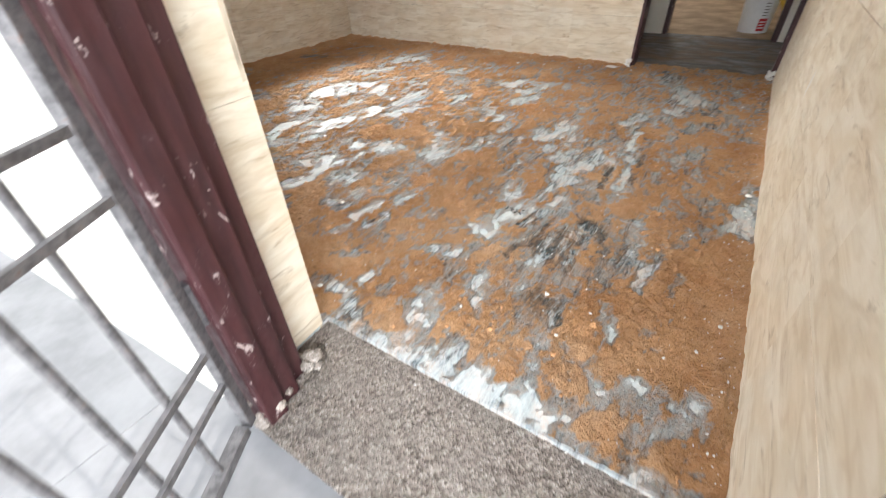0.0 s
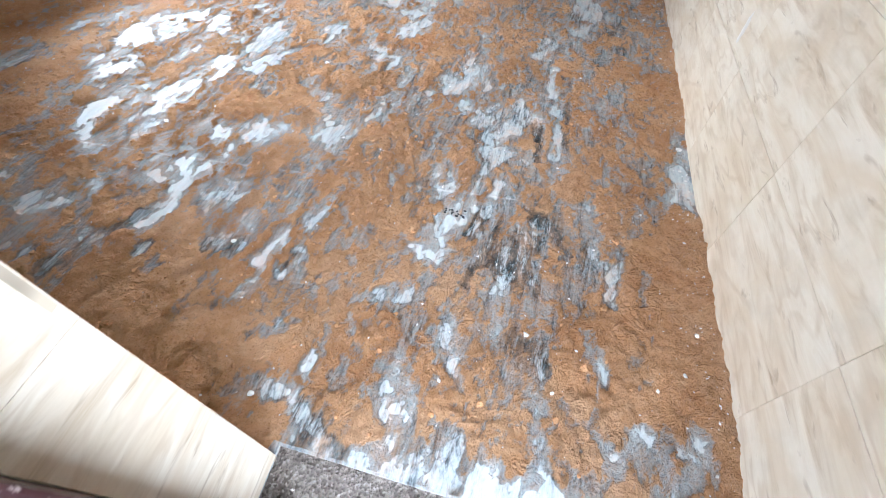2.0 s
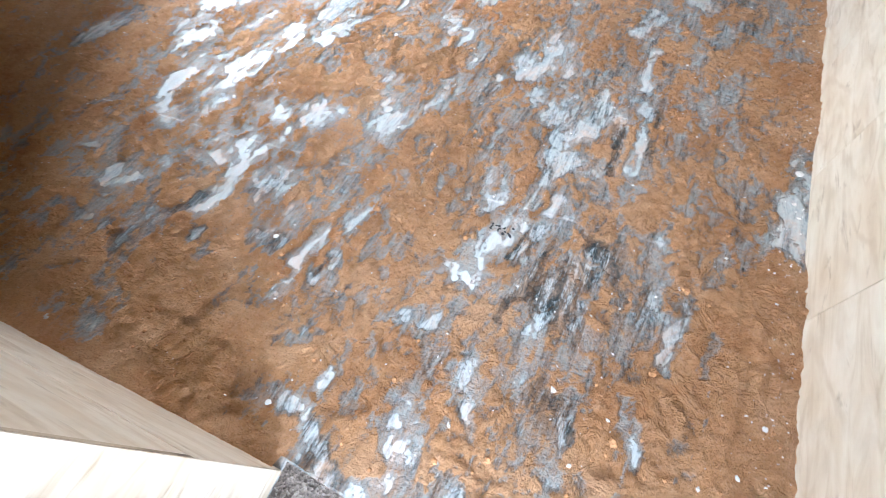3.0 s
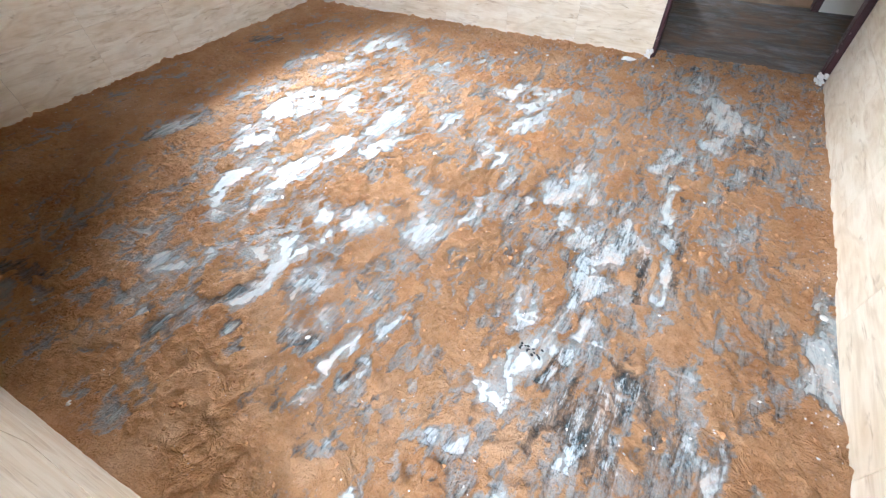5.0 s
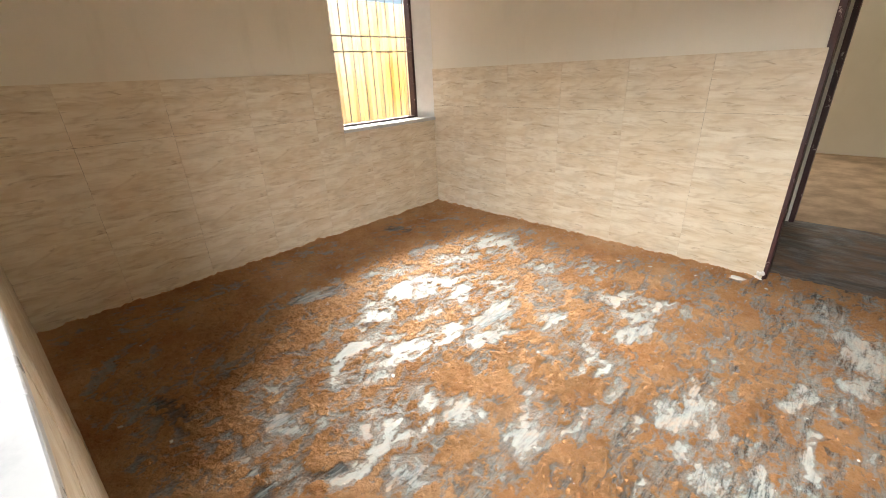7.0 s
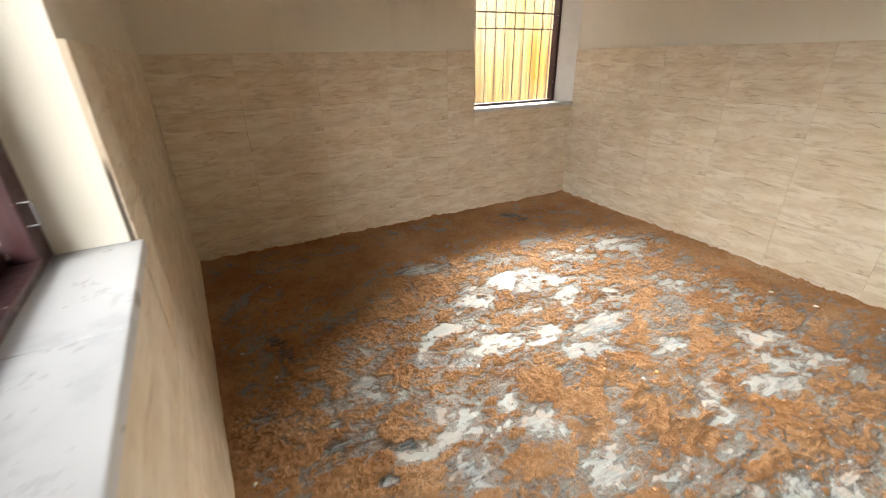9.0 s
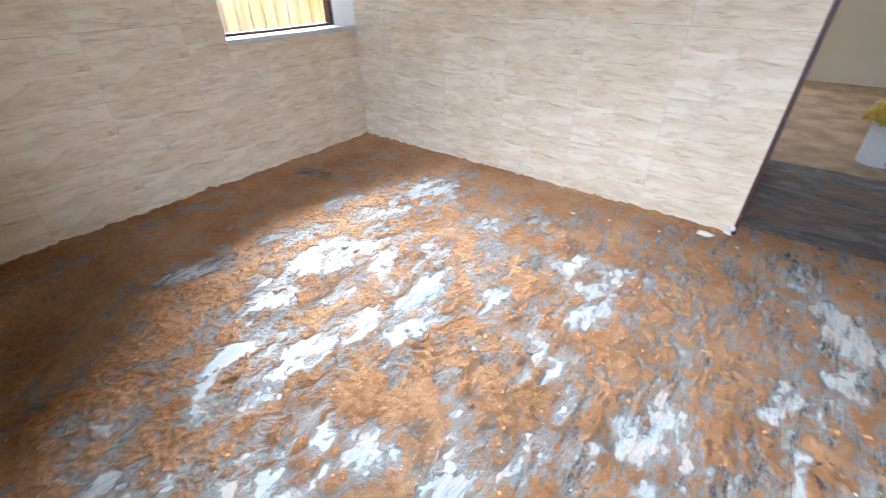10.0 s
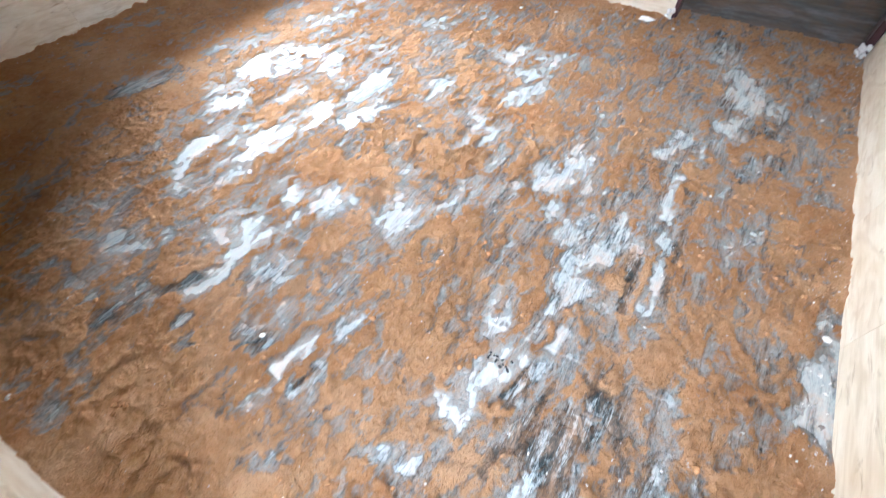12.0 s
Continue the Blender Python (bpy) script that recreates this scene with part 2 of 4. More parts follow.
M_CEIL = mat_plain("white_ceiling_paint", (0.78, 0.77, 0.74), 0.85, 0.03)
M_CHIP = mat_plain("white_plaster_crumb", (0.80, 0.77, 0.72), 0.85, 0.06)
M_BUCKET = mat_plain("white_bucket_plastic", (0.80, 0.81, 0.83), 0.38, 0.04)
M_RED = mat_plain("red_label_print", (0.50, 0.03, 0.045), 0.45, 0.05)
M_INK = mat_plain("grey_print", (0.18, 0.17, 0.17), 0.6, 0.05)
M_SACK = mat_plain("yellow_woven_sack", (0.66, 0.47, 0.07), 0.62, 0.18, 24)
M_SACK_INK = mat_plain("dark_sack_print", (0.24, 0.18, 0.04), 0.7, 0.1)
M_PAVING = mat_plain("dusty_pale_paving", (0.27, 0.265, 0.268), 0.7, 0.15, 4)
M_GROUND = mat_plain("outdoor_earth", (0.24, 0.17, 0.12), 0.95, 0.2, 3)


# ---- mesh helpers ----
def box(bm, lo, hi, bevel=0.0, mat=None):
    """A box between two corners, with its edges rounded by one bevel step, placed by mat."""
    m = Matrix.Translation([(a + b) / 2 for a, b in zip(lo, hi)]) @ Matrix.Diagonal([b - a for a, b in zip(lo, hi)] + [1])
    geo = bmesh.ops.create_cube(bm, size=1, matrix=m)
    if bevel:
        edges = {e for v in geo["verts"] for e in v.link_edges}
        geo = bmesh.ops.bevel(bm, geom=list(edges), offset=bevel, segments=2, affect="EDGES", profile=0.5)
    if mat is not None:
        bmesh.ops.transform(bm, matrix=mat, verts=geo["verts"])
    return geo["verts"]


def rod(bm, a, b, r, sides=8):
    a, b = Vector(a), Vector(b)
    q = (b - a).to_track_quat("Z", "Y").to_matrix().to_4x4()
    bmesh.ops.create_cone(bm, cap_ends=True, segments=sides, radius1=r, radius2=r, depth=(b - a).length,
                          matrix=Matrix.Translation((a + b) / 2) @ q)


def mesh_of(name, bm, material, smooth=False):
    me = bpy.data.meshes.new(name)
    bm.to_mesh(me)
    bm.free()
    me.materials.append(material)
    if smooth:
        me.shade_smooth()
    return me


def part(name, bm, material, parent=None, label="", smooth=False):
    ob = new(name, mesh_of(name, bm, material, smooth))
    if parent is not None:
        ob.parent = parent
        ob.matrix_parent_inverse = Matrix.Identity(4)
    return tagged(ob, label)


def holder(name, m=Matrix.Identity(4)):
    ob = new(name)
    ob.matrix_basis = m
    ob.empty_display_size = 0.1
    return ob


def boxes(name, material, spans, parent=None, bevel=0.0, label="", smooth=False):
    bm = bmesh.new()
    for lo, hi in spans:
        box(bm, lo, hi, bevel)
    return part(name, bm, material, parent, label, smooth)


def lathe(bm, profile, sides=32):
    """Turns a profile of (radius, height) about z."""
    rings = [[bm.verts.new((r * math.cos(2 * math.pi * i / sides), r * math.sin(2 * math.pi * i / sides), z)) for i in range(sides)] for r, z in profile]
    for a, b in zip(rings, rings[1:]):
        for i in range(sides):
            bm.faces.new((a[i], a[(i + 1) % sides], b[(i + 1) % sides], b[i]))
    return rings


# ---- structure: walls, floors, ceilings ----
def structure(ob, label, category):
    return tagged(ob, label, category, kind="structure")


# left wall with its window opening (y 1.95 to 2.93, z 0.85 to 2.05)
PL = 0.012   # plaster lies this far behind the tile faces
wall_left = structure(boxes("wall_left", M_PLASTER, [
    ((XL - 0.25, -0.50, -0.1), (XL - PL, 1.95, CEIL)),
    ((XL - 0.25, 1.95, -0.1), (XL - PL, YF + PL, 0.82)),
    ((XL - 0.25, 1.95, 2.05), (XL - PL, YF + PL, CEIL))]), "cream painted wall above a wood-look tile dado", "wall")
wall_far = structure(boxes("wall_far", M_PLASTER, [
    ((XL - 0.25, YF + PL, -0.1), (-0.885, YF + 0.14, CEIL)),
    ((-0.885, YF + PL, 2.08), (0.012, YF + 0.14, CEIL))]), "cream painted wall above wood-look tiles, with a doorway", "wall")
wall_right = structure(boxes("wall_right", M_PLASTER, [
    ((PL, -0.285, -0.1), (0.24, YF + 0.14, CEIL))]), "tiled wall with cream paint above the dado", "wall")
wall_near = structure(boxes("wall_near", M_PLASTER, [
        ((-0.72, -0.27, -0.1), (-PL, -PL, 0.885)),
    ((-0.72, -0.27, 2.05), (-0.01, -PL, CEIL)),
    ((-2.715, -0.27, -0.1), (-0.72, -PL, CEIL)),
    ((-0.010, -0.27, 2.08), (0.955, -PL, CEIL))]), "entrance wall with window opening, tiled below", "wall")
wall_near.matrix_basis = SKEW

ceiling = structure(boxes("ceiling", M_CEIL, [((XL - 0.25, -0.42, CEIL), (0.24, YF + 0.14, CEIL + 0.12))]), "plain white painted ceiling", "ceiling")

# corridor beyond the far door, and the room behind it
Y2 = 4.27
corridor_walls = structure(boxes("wall_corridor", M_PLASTER, [
    ((-2.6, Y2, -0.1), (-0.90, Y2 + 0.14, CEIL)),
    ((0.0, Y2, -0.1), (1.9, Y2 + 0.14, CEIL)),
    ((-0.90, Y2, 2.08), (0.0, Y2 + 0.14, CEIL)),
    ((-2.72, YF + 0.14, -0.1), (-2.6, Y2 + 0.14, CEIL)),
    ((0.24, YF, -0.1), (1.9, YF + 0.14, CEIL)),
    ((1.9, YF, -0.1), (2.02, Y2 + 0.14, CEIL))]), "dim corridor wall with a second doorway", "wall")
# The gap in its far wall is added, out of view, for the lamp.
wall_back_room = structure(boxes("wall_back_room", M_PLASTER, [
    ((-3.3, 7.7, -0.1), (-2.7, 7.85, CEIL)),
    ((-2.7, 7.7, -0.1), (-1.6, 7.85, 0.9)),
    ((-2.7, 7.7, 2.05), (-1.6, 7.85, CEIL)),
    ((-1.6, 7.7, -0.1), (0.52, 7.85, CEIL)),
    ((0.34, Y2 + 0.14, -0.1), (0.52, 7.7, CEIL)),
    ((-3.3, Y2 + 0.14, -0.1), (-3.15, 7.7, CEIL)),
    ((-3.3, Y2, -0.1), (-2.72, Y2 + 0.14, CEIL))]), "cream painted back room wall", "wall")
ceiling_back = structure(boxes("ceiling_back", M_CEIL, [((-3.3, YF + 0.14, CEIL), (2.02, 7.85, CEIL + 0.12))]), "plain white painted ceiling", "ceiling")

# granite floor of the room: slabs laid in rows across it, on one screed
floor_screed = structure(boxes("floor", M_GROUT, [((XL - 0.02, -0.25, -0.16), (0.02, YF + 0.14, -0.026))]), "granite floor under scattered orange sand dust", "floor")


def granite_slabs():
    rows = [(0.02, 0.89, (-1.93,)), (0.892, 1.80, (-2.45, -1.22)), (1.802, 2.70, (-1.86,)), (2.702, YF + 0.135, (-2.6, -0.9))]
    for y0, y1, cuts in rows:
        xs = [XL - 0.01, *cuts, 0.01]
        for a, b in zip(xs, xs[1:]):
            boxes("granite_slab", M_GRANITE, [((a + 0.0002, y0, -0.025), (b - 0.0002, y1, 0.0))], floor_screed, 0.0004)
    ob = boxes("granite_slab", M_GRANITE, [((-2.72, -0.10, -0.025), (-0.001, 0.188, -0.0005))], floor_screed, 0.0004)
    ob.matrix_basis = SKEW


granite_slabs()

# rough cement threshold in the entrance doorway, broken along its edges
def rough_sheet(x0, x1, y0, y1, nx, ny, amp, seed, fall=0.0):
    bm = bmesh.new()
    grid = [[bm.verts.new((x0 + (x1 - x0) * i / nx, y0 + (y1 - y0) * j / ny,
             amp * noise.fractal(Vector((i * 0.35 + seed, j * 0.35, seed)), 1.0, 2.0, 4) + amp * 0.7 * noise.noise(Vector((i * 0.05, j * 0.05, seed))) - fall * (1 - j / ny)))
             for i in range(nx + 1)] for j in range(ny + 1)]
    for a, b in zip(grid, grid[1:]):
        for i in range(nx):
            bm.faces.new((a[i], a[i + 1], b[i + 1], b[i]))
    bmesh.ops.solidify(bm, geom=bm.faces[:], thickness=0.03)
    return bm


threshold = structure(part("threshold", rough_sheet(-0.94, 0.012, -0.283, 0.022, 130, 42, 0.0042, 3.0), M_MORTAR, smooth=False), "rough gritty cement threshold strip in the entrance doorway", "threshold")
threshold.location.z = -0.010

# corridor and back room floors
def mat_shaded_granite():
    """Streaked granite, its edges and joints filmed with brown dust; the corridor's shade is partly in its dark
    colour.
    """
    k = Net("shade_dark_granite")
    pos = k.n("NewGeometry").outputs["Position"]
    mp = k.n("Mapping", Vector=pos)
    mp.inputs["Scale"].default_value = (3.0, 9.0, 1)
    mp.inputs["Rotation"].default_value = (0, 0, radians(22))
    streak = k.noise(mp.outputs["Vector"], 1.6, 8, 0.7, 0.9)
    dust = k.noise(pos, 3.4, 8, 0.72, 0.5)
    col = k.ramp(streak, (0.40, (0.035, 0.042, 0.048)), (0.50, (0.10, 0.105, 0.11)), (0.62, (0.20, 0.20, 0.20)))
    col = k.mix(k.ramp(dust, (0.42, 0.05), (0.62, 0.75)), col, (0.26, 0.165, 0.105))
    return k.done(col, k.ramp(dust, (0.4, 0.4), (0.62, 0.85)), spec=0.4)


M_SHADED_STONE = mat_shaded_granite()
floor_corridor = structure(boxes("floor_corridor", M_SHADED_STONE, [((-2.7, YF + 0.136, -0.03), (2.0, Y2 + 0.06, 0.001))]), "granite corridor floor darkened for the shade there, thinly dusted", "floor")
M_PALE = mat_plain("pale_dusty_floor", (0.50, 0.36, 0.24), 0.9, 0.22, 3.5)
floor_back = structure(boxes("floor_back", M_PALE, [((-3.3, Y2 + 0.061, -0.04), (0.52, 7.85, 0.0))]), "pale dusty back room floor", "floor")

# outside: pale paved veranda and the earth beyond it
ground = structure(part("ground", (lambda bm: (bmesh.ops.create_grid(bm, x_segments=8, y_segments=8, size=900), bm)[1])(bmesh.new()), M_GROUND), "bare brown earth outside the house", "ground")
ground.location.z = -0.45
veranda = structure(boxes("veranda_floor", M_GROUT, [((-3.6, -4.1, -0.44), (1.4, -0.284, -0.048))]), "pale dusty paved veranda floor outside the entrance", "floor")
for i in range(6):
    for j in range(5):
        x0, y1 = -3.6 + i * 0.834, -0.268 - j * 0.772
        boxes("paving_slab", M_PAVING, [((x0 + 0.001, y1 - 0.770, -0.048), (x0 + 0.833, y1 - 0.001, -0.028))], veranda, 0.0015)


# ---- wall tiles, each a piece of its wall ----
TILES = {}


def tile_mesh(w, h):
    key = (round(w, 3), round(h, 3))
    if key not in TILES:
        bm = bmesh.new()
        c, d = 0.0004, 0.0115
        pts = [(sx * (w / 2 - e), y, sz * (h / 2 - e)) for e, y in ((c, 0.0), (0.0, c), (0.0, d)) for sx, sz in ((-1, -1), (1, -1), (1, 1), (-1, 1))]
        v = [bm.verts.new(p) for p in pts]
        bm.faces.new(v[0:4])
        for r in (0, 4):
            for i in range(4):
                bm.faces.new((v[r + i], v[r + 4 + i], v[r + 4 + (i + 1) % 4], v[r + (i + 1) % 4]))
        bm.faces.new(v[11:7:-1])
        bmesh.ops.recalc_face_normals(bm, faces=bm.faces[:])
        TILES[key] = mesh_of("wall_tile", bm, M_TILE)
    return TILES[key]


def tile_panel(wall, m, u0, u1, start, top=DADO, hole=None, row=TH):
    """Tiles one face. m lays u along x, the face on y = 0 and z up; hole is (u from, u to, z from)."""
    gap = 0.0011
    local = wall.matrix_basis.inverted() @ m
    spans = [((u0, 0.0026, -0.02), (u1, 0.0113, top - 0.0005))]
    if hole:
        a, b, z = hole
        spans = [((u0, 0.0026, -0.02), (a, 0.0113, top - 0.0005)), ((a, 0.0026, -0.02), (b, 0.0113, z)), ((b, 0.0026, -0.02), (u1, 0.0113, top - 0.0005))]
        spans = [s for s in spans if s[1][0] - s[0][0] > 0.002]
    backing = boxes("grout_bed", M_JOINT, spans, wall)
    backing.matrix_local = local
    k = math.floor((u0 - start) / TW)
    while start + k * TW < u1 - 0.004:
        a, b = max(u0, start + k * TW), min(u1, start + (k + 1) * TW)
        k += 1
        if b - a < 0.006:
            continue
        for r in range(4):
            z0, z1 = r * row, min((r + 1) * row, top)
            pieces = [(a, b, z0, z1)]
            if hole and z1 > hole[2] and b > hole[0] and a < hole[1]:
                pieces = [(a, min(b, hole[0]), z0, z1), (max(a, hole[0]), min(b, hole[1]), z0, min(z1, hole[2])), (max(a, hole[1]), b, z0, z1)]
            for p, q, s, t in pieces:
                if q - p < 0.006 or t - s < 0.006:
                    continue
                ob = new("wall_tile", tile_mesh(q - p - gap, t - s - gap))
                ob.parent = wall
                ob.matrix_parent_inverse = Matrix.Identity(4)
                ob.matrix_local = local @ pose((p + q) / 2, random.uniform(-0.0006, 0.0006), (s + t) / 2, random.uniform(-0.1, 0.1), 0, random.uniform(-0.08, 0.08))


tile_panel(wall_left, pose(XL, 0, 0, 0, 0, 90), -0.169, YF, -0.195, hole=(1.95, YF, 0.82))
tile_panel(wall_far, pose(0, YF, 0), XL, -0.873, -0.873)
tile_panel(wall_right, pose(0, 0, 0, 0, 0, -90), -YF, 0.12, -0.322)
tile_panel(wall_near, SKEW @ pose(0, 0, 0, 0, 0, 180), 0.0, 2.70, 0.0, hole=(0.0, 0.72, 0.885))
tile_panel(wall_near, SKEW @ pose(0, 0, 0, 0, 0, 90), -0.128, 0.0, 0.0 - TW, top=0.885, row=0.60)


# ---- dust on the floor: one sheet whose low places fall under the stone ----
def lattice_noise(x, y, seed):
    table = np.random.RandomState(seed).rand(256, 256)
    xi, yi = np.floor(x).astype(int), np.floor(y).astype(int)
    fx, fy = x - xi, y - yi
    fx, fy = fx * fx * (3 - 2 * fx), fy * fy * (3 - 2 * fy)
    a, b = table[xi % 256, yi % 256], table[(xi + 1) % 256, yi % 256]
    c, d = table[xi % 256, (yi + 1) % 256], table[(xi + 1) % 256, (yi + 1) % 256]
    return (a * (1 - fx) + b * fx) * (1 - fy) + (c * (1 - fx) + d * fx) * fy


def fbm(x, y, seed, octaves=4, gain=0.5):
    total, amp, norm = 0.0, 1.0, 0.0
    for o in range(octaves):
        total = total + amp * lattice_noise(x * 2 ** o + 7.3 * o, y * 2 ** o + 3.1 * o, seed + o)
        norm += amp
        amp *= gain
    return total / norm


def ease(v, a, b):
    t = np.clip((v - a) / (b - a), 0, 1)
    return t * t * (3 - 2 * t)


# where the stone is swept or scraped bare: from x, y to x, y, half width, and its tone (dark -1 to white 1)
BARE_FAR = [(-3.46, 2.15, -3.23, 2.20, 0.052, -0.6), (-2.85, 1.95, -2.86, 2.11, 0.077, 0.0), (-2.69, 2.28, -2.57, 2.46, 0.108, 0.3), (-2.52, 2.03, -2.50, 2.49, 0.142, 0.2),
    (-2.50, 2.49, -2.27, 2.38, 0.057, 0.4), (-2.01, 2.32, -1.78, 2.49, 0.135, 0.1), (-1.57, 2.12, -1.45, 2.15, 0.059, -0.6), (-1.42, 2.21, -1.16, 2.28, 0.079, 0.6),
    (-1.40, 2.03, -1.25, 2.12, 0.049, 0.2), (-0.61, 2.92, -0.55, 2.63, 0.025, -0.6), (-0.54, 2.57, -0.41, 2.58, 0.090, 0.2), (-0.48, 2.28, -0.37, 2.53, 0.039, -0.3),
    (-0.47, 2.50, -0.33, 2.32, 0.073, 0.2), (-0.45, 2.11, -0.40, 2.27, 0.035, 0.2)]
BARE_LEFT = [(-2.89, 0.98, -2.79, 1.12, 0.036, -0.5), (-2.81, 1.24, -2.86, 0.96, 0.048, -0.3), (-2.75, 1.48, -2.69, 1.69, 0.061, 0.2), (-2.60, 0.72, -2.58, 0.79, 0.048, -0.5),
    (-2.53, 1.29, -2.46, 1.48, 0.084, 0.6), (-2.51, 0.17, -2.27, 0.21, 0.035, -0.6), (-2.46, 1.48, -2.42, 1.67, 0.090, 0.6), (-2.45, 1.47, -2.39, 1.72, 0.101, 0.6),
    (-2.42, 1.83, -2.06, 1.61, 0.038, 0.4), (-2.39, 1.63, -2.09, 1.94, 0.108, 0.3), (-2.38, 0.68, -2.31, 0.71, 0.060, -0.2), (-2.37, 1.18, -2.31, 1.28, 0.059, 0.6),
    (-2.35, 0.70, -2.32, 0.81, 0.046, -0.2), (-2.34, 0.47, -2.22, 0.50, 0.046, 0.1), (-2.22, 0.29, -1.87, 0.30, 0.018, -0.1), (-2.18, 1.38, -2.15, 1.43, 0.047, 0.8)]
BARE_LEFT_MORE = [(-2.14, 0.79, -2.21, 0.94, 0.043, 0.1), (-2.12, 0.99, -2.04, 1.09, 0.114, 0.6), (-2.08, 0.76, -2.24, 0.92, 0.051, 0.5), (-2.00, 0.46, -1.92, 0.55, 0.061, 0.1),
    (-1.98, 1.03, -1.93, 1.36, 0.059, 0.8)]
BARE_MIDDLE = [(-1.87, 1.55, -1.85, 1.73, 0.071, -0.2), (-1.85, 1.53, -1.84, 1.67, 0.043, -0.3), (-1.77, 1.34, -1.72, 1.54, 0.039, -0.1), (-1.74, 0.80, -1.70, 0.68, 0.076, 0.5),
    (-1.74, 0.99, -1.60, 0.85, 0.033, 0.7), (-1.64, 0.49, -1.58, 0.77, 0.041, 0.6), (-1.61, 1.73, -1.58, 1.79, 0.052, -0.1), (-1.53, 0.93, -1.50, 0.99, 0.044, 0.2),
    (-1.50, 0.58, -1.47, 0.63, 0.035, -0.4), (-1.40, 0.45, -1.33, 0.47, 0.027, -0.6), (-1.30, 1.44, -1.25, 1.59, 0.037, 0.5), (-1.29, 1.87, -1.19, 2.01, 0.048, 0.2),
    (-1.28, 1.04, -1.15, 1.23, 0.078, 0.1), (-1.24, 1.86, -1.20, 1.98, 0.036, 0.1), (-1.21, 0.44, -1.20, 0.52, 0.028, 0.8), (-1.16, 0.62, -1.12, 0.69, 0.040, 0.1)]
BARE_MIDDLE_MORE = [(-1.12, 0.50, -1.15, 0.42, 0.021, -0.2), (-1.01, 1.30, -0.98, 1.39, 0.031, -0.1)]
BARE_RIGHT = [(-0.82, 0.85, -0.82, 1.00, 0.032, 0.3), (-0.79, 0.62, -0.72, 0.80, 0.052, 0.9), (-0.68, 0.70, -0.63, 0.82, 0.018, -0.6), (-0.65, 0.51, -0.60, 0.73, 0.010, -0.9),
    (-0.56, 0.64, -0.50, 0.57, 0.047, -0.9), (-0.55, 0.58, -0.50, 0.73, 0.033, -1.0), (-0.52, 0.86, -0.43, 0.79, 0.020, -0.8), (-0.26, 0.56, -0.23, 0.82, 0.014, 0.1)]
BARE_DOOR_SIDE = [(-0.92, 1.47, -0.86, 1.64, 0.054, 0.2), (-0.84, 1.33, -0.78, 1.26, 0.042, 0.2), (-0.67, 1.06, -0.65, 1.22, 0.038, 0.1), (-0.66, 1.53, -0.61, 1.34, 0.023, -0.1),
    (-0.59, 1.81, -0.59, 1.98, 0.025, 0.1), (-0.55, 1.32, -0.52, 1.09, 0.013, -0.9), (-0.52, 1.50, -0.51, 1.73, 0.017, 0.6), (-0.46, 1.13, -0.49, 1.42, 0.022, 0.5)]
BARE_FRONT = [(-1.78, 0.25, -1.67, 0.51, 0.021, -0.5), (-1.57, 0.39, -1.50, 0.36, 0.028, -0.5), (-1.23, 0.29, -1.20, 0.38, 0.020, 0.1), (-1.11, 0.12, -0.98, 0.11, 0.017, -0.3),
    (-1.07, 0.24, -1.05, 0.27, 0.034, 0.0), (-1.00, 0.10, -0.87, 0.07, 0.018, -0.3), (-0.96, 0.07, -0.96, 0.21, 0.008, 0.7), (-0.92, 0.07, -0.85, 0.05, 0.017, -0.3),
    (-0.88, 0.41, -0.81, 0.43, 0.025, 0.1), (-0.88, 0.41, -0.78, 0.44, 0.017, 0.0), (-0.74, 0.14, -0.74, 0.08, 0.021, 0.3), (-0.66, 0.39, -0.60, 0.21, 0.016, 0.0),
    (-0.65, 0.06, -0.47, 0.06, 0.030, 0.3), (-0.61, 0.12, -0.57, 0.09, 0.019, 0.1), (-0.48, 0.39, -0.43, 0.34, 0.027, -0.7), (-0.47, 0.06, -0.33, 0.07, 0.028, 0.4)]
BARE_FRONT_MORE = [(-0.31, 0.46, -0.28, 0.37, 0.026, 0.5), (-0.26, 0.21, -0.08, 0.27, 0.034, 0.7), (-0.25, 0.17, -0.08, 0.20, 0.056, 0.6)]
SCREED_PATCH = [(-0.02, 1.00, -0.02, 1.38, 0.055, 0.3), (-0.08, 1.02, -0.03, 1.12, 0.035, 0.25)]   # grey, along the wall
BARE = SCREED_PATCH + BARE_FAR + BARE_LEFT + BARE_LEFT_MORE + BARE_MIDDLE + BARE_MIDDLE_MORE + BARE_RIGHT + BARE_DOOR_SIDE + BARE_FRONT + BARE_FRONT_MORE
# where sand was left lying: the same, and how deep
HEAPS = [(-1.34, 1.36, -1.27, 1.46, .085), (-0.20, 0.30, -0.14, 0.70, .13), (-0.10, 0.30, -0.05, 0.85, .07), (-0.40, 0.96, -0.38, 1.00, .05),
         (-0.62, 0.14, -0.60, 0.20, .04), (-1.70, 1.08, -1.52, 1.20, .09), (-1.45, 0.05, -1.05, 0.25, .10), (-1.55, 0.30, -1.35, 0.12, .14)]


def capsule(x, y, x0, y0, x1, y1, w):
    dx, dy = x1 - x0, y1 - y0
    t = np.clip(((x - x0) * dx + (y - y0) * dy) / (dx * dx + dy * dy), 0, 1)
    return np.hypot(x - x0 - t * dx, y - y0 - t * dy) / w


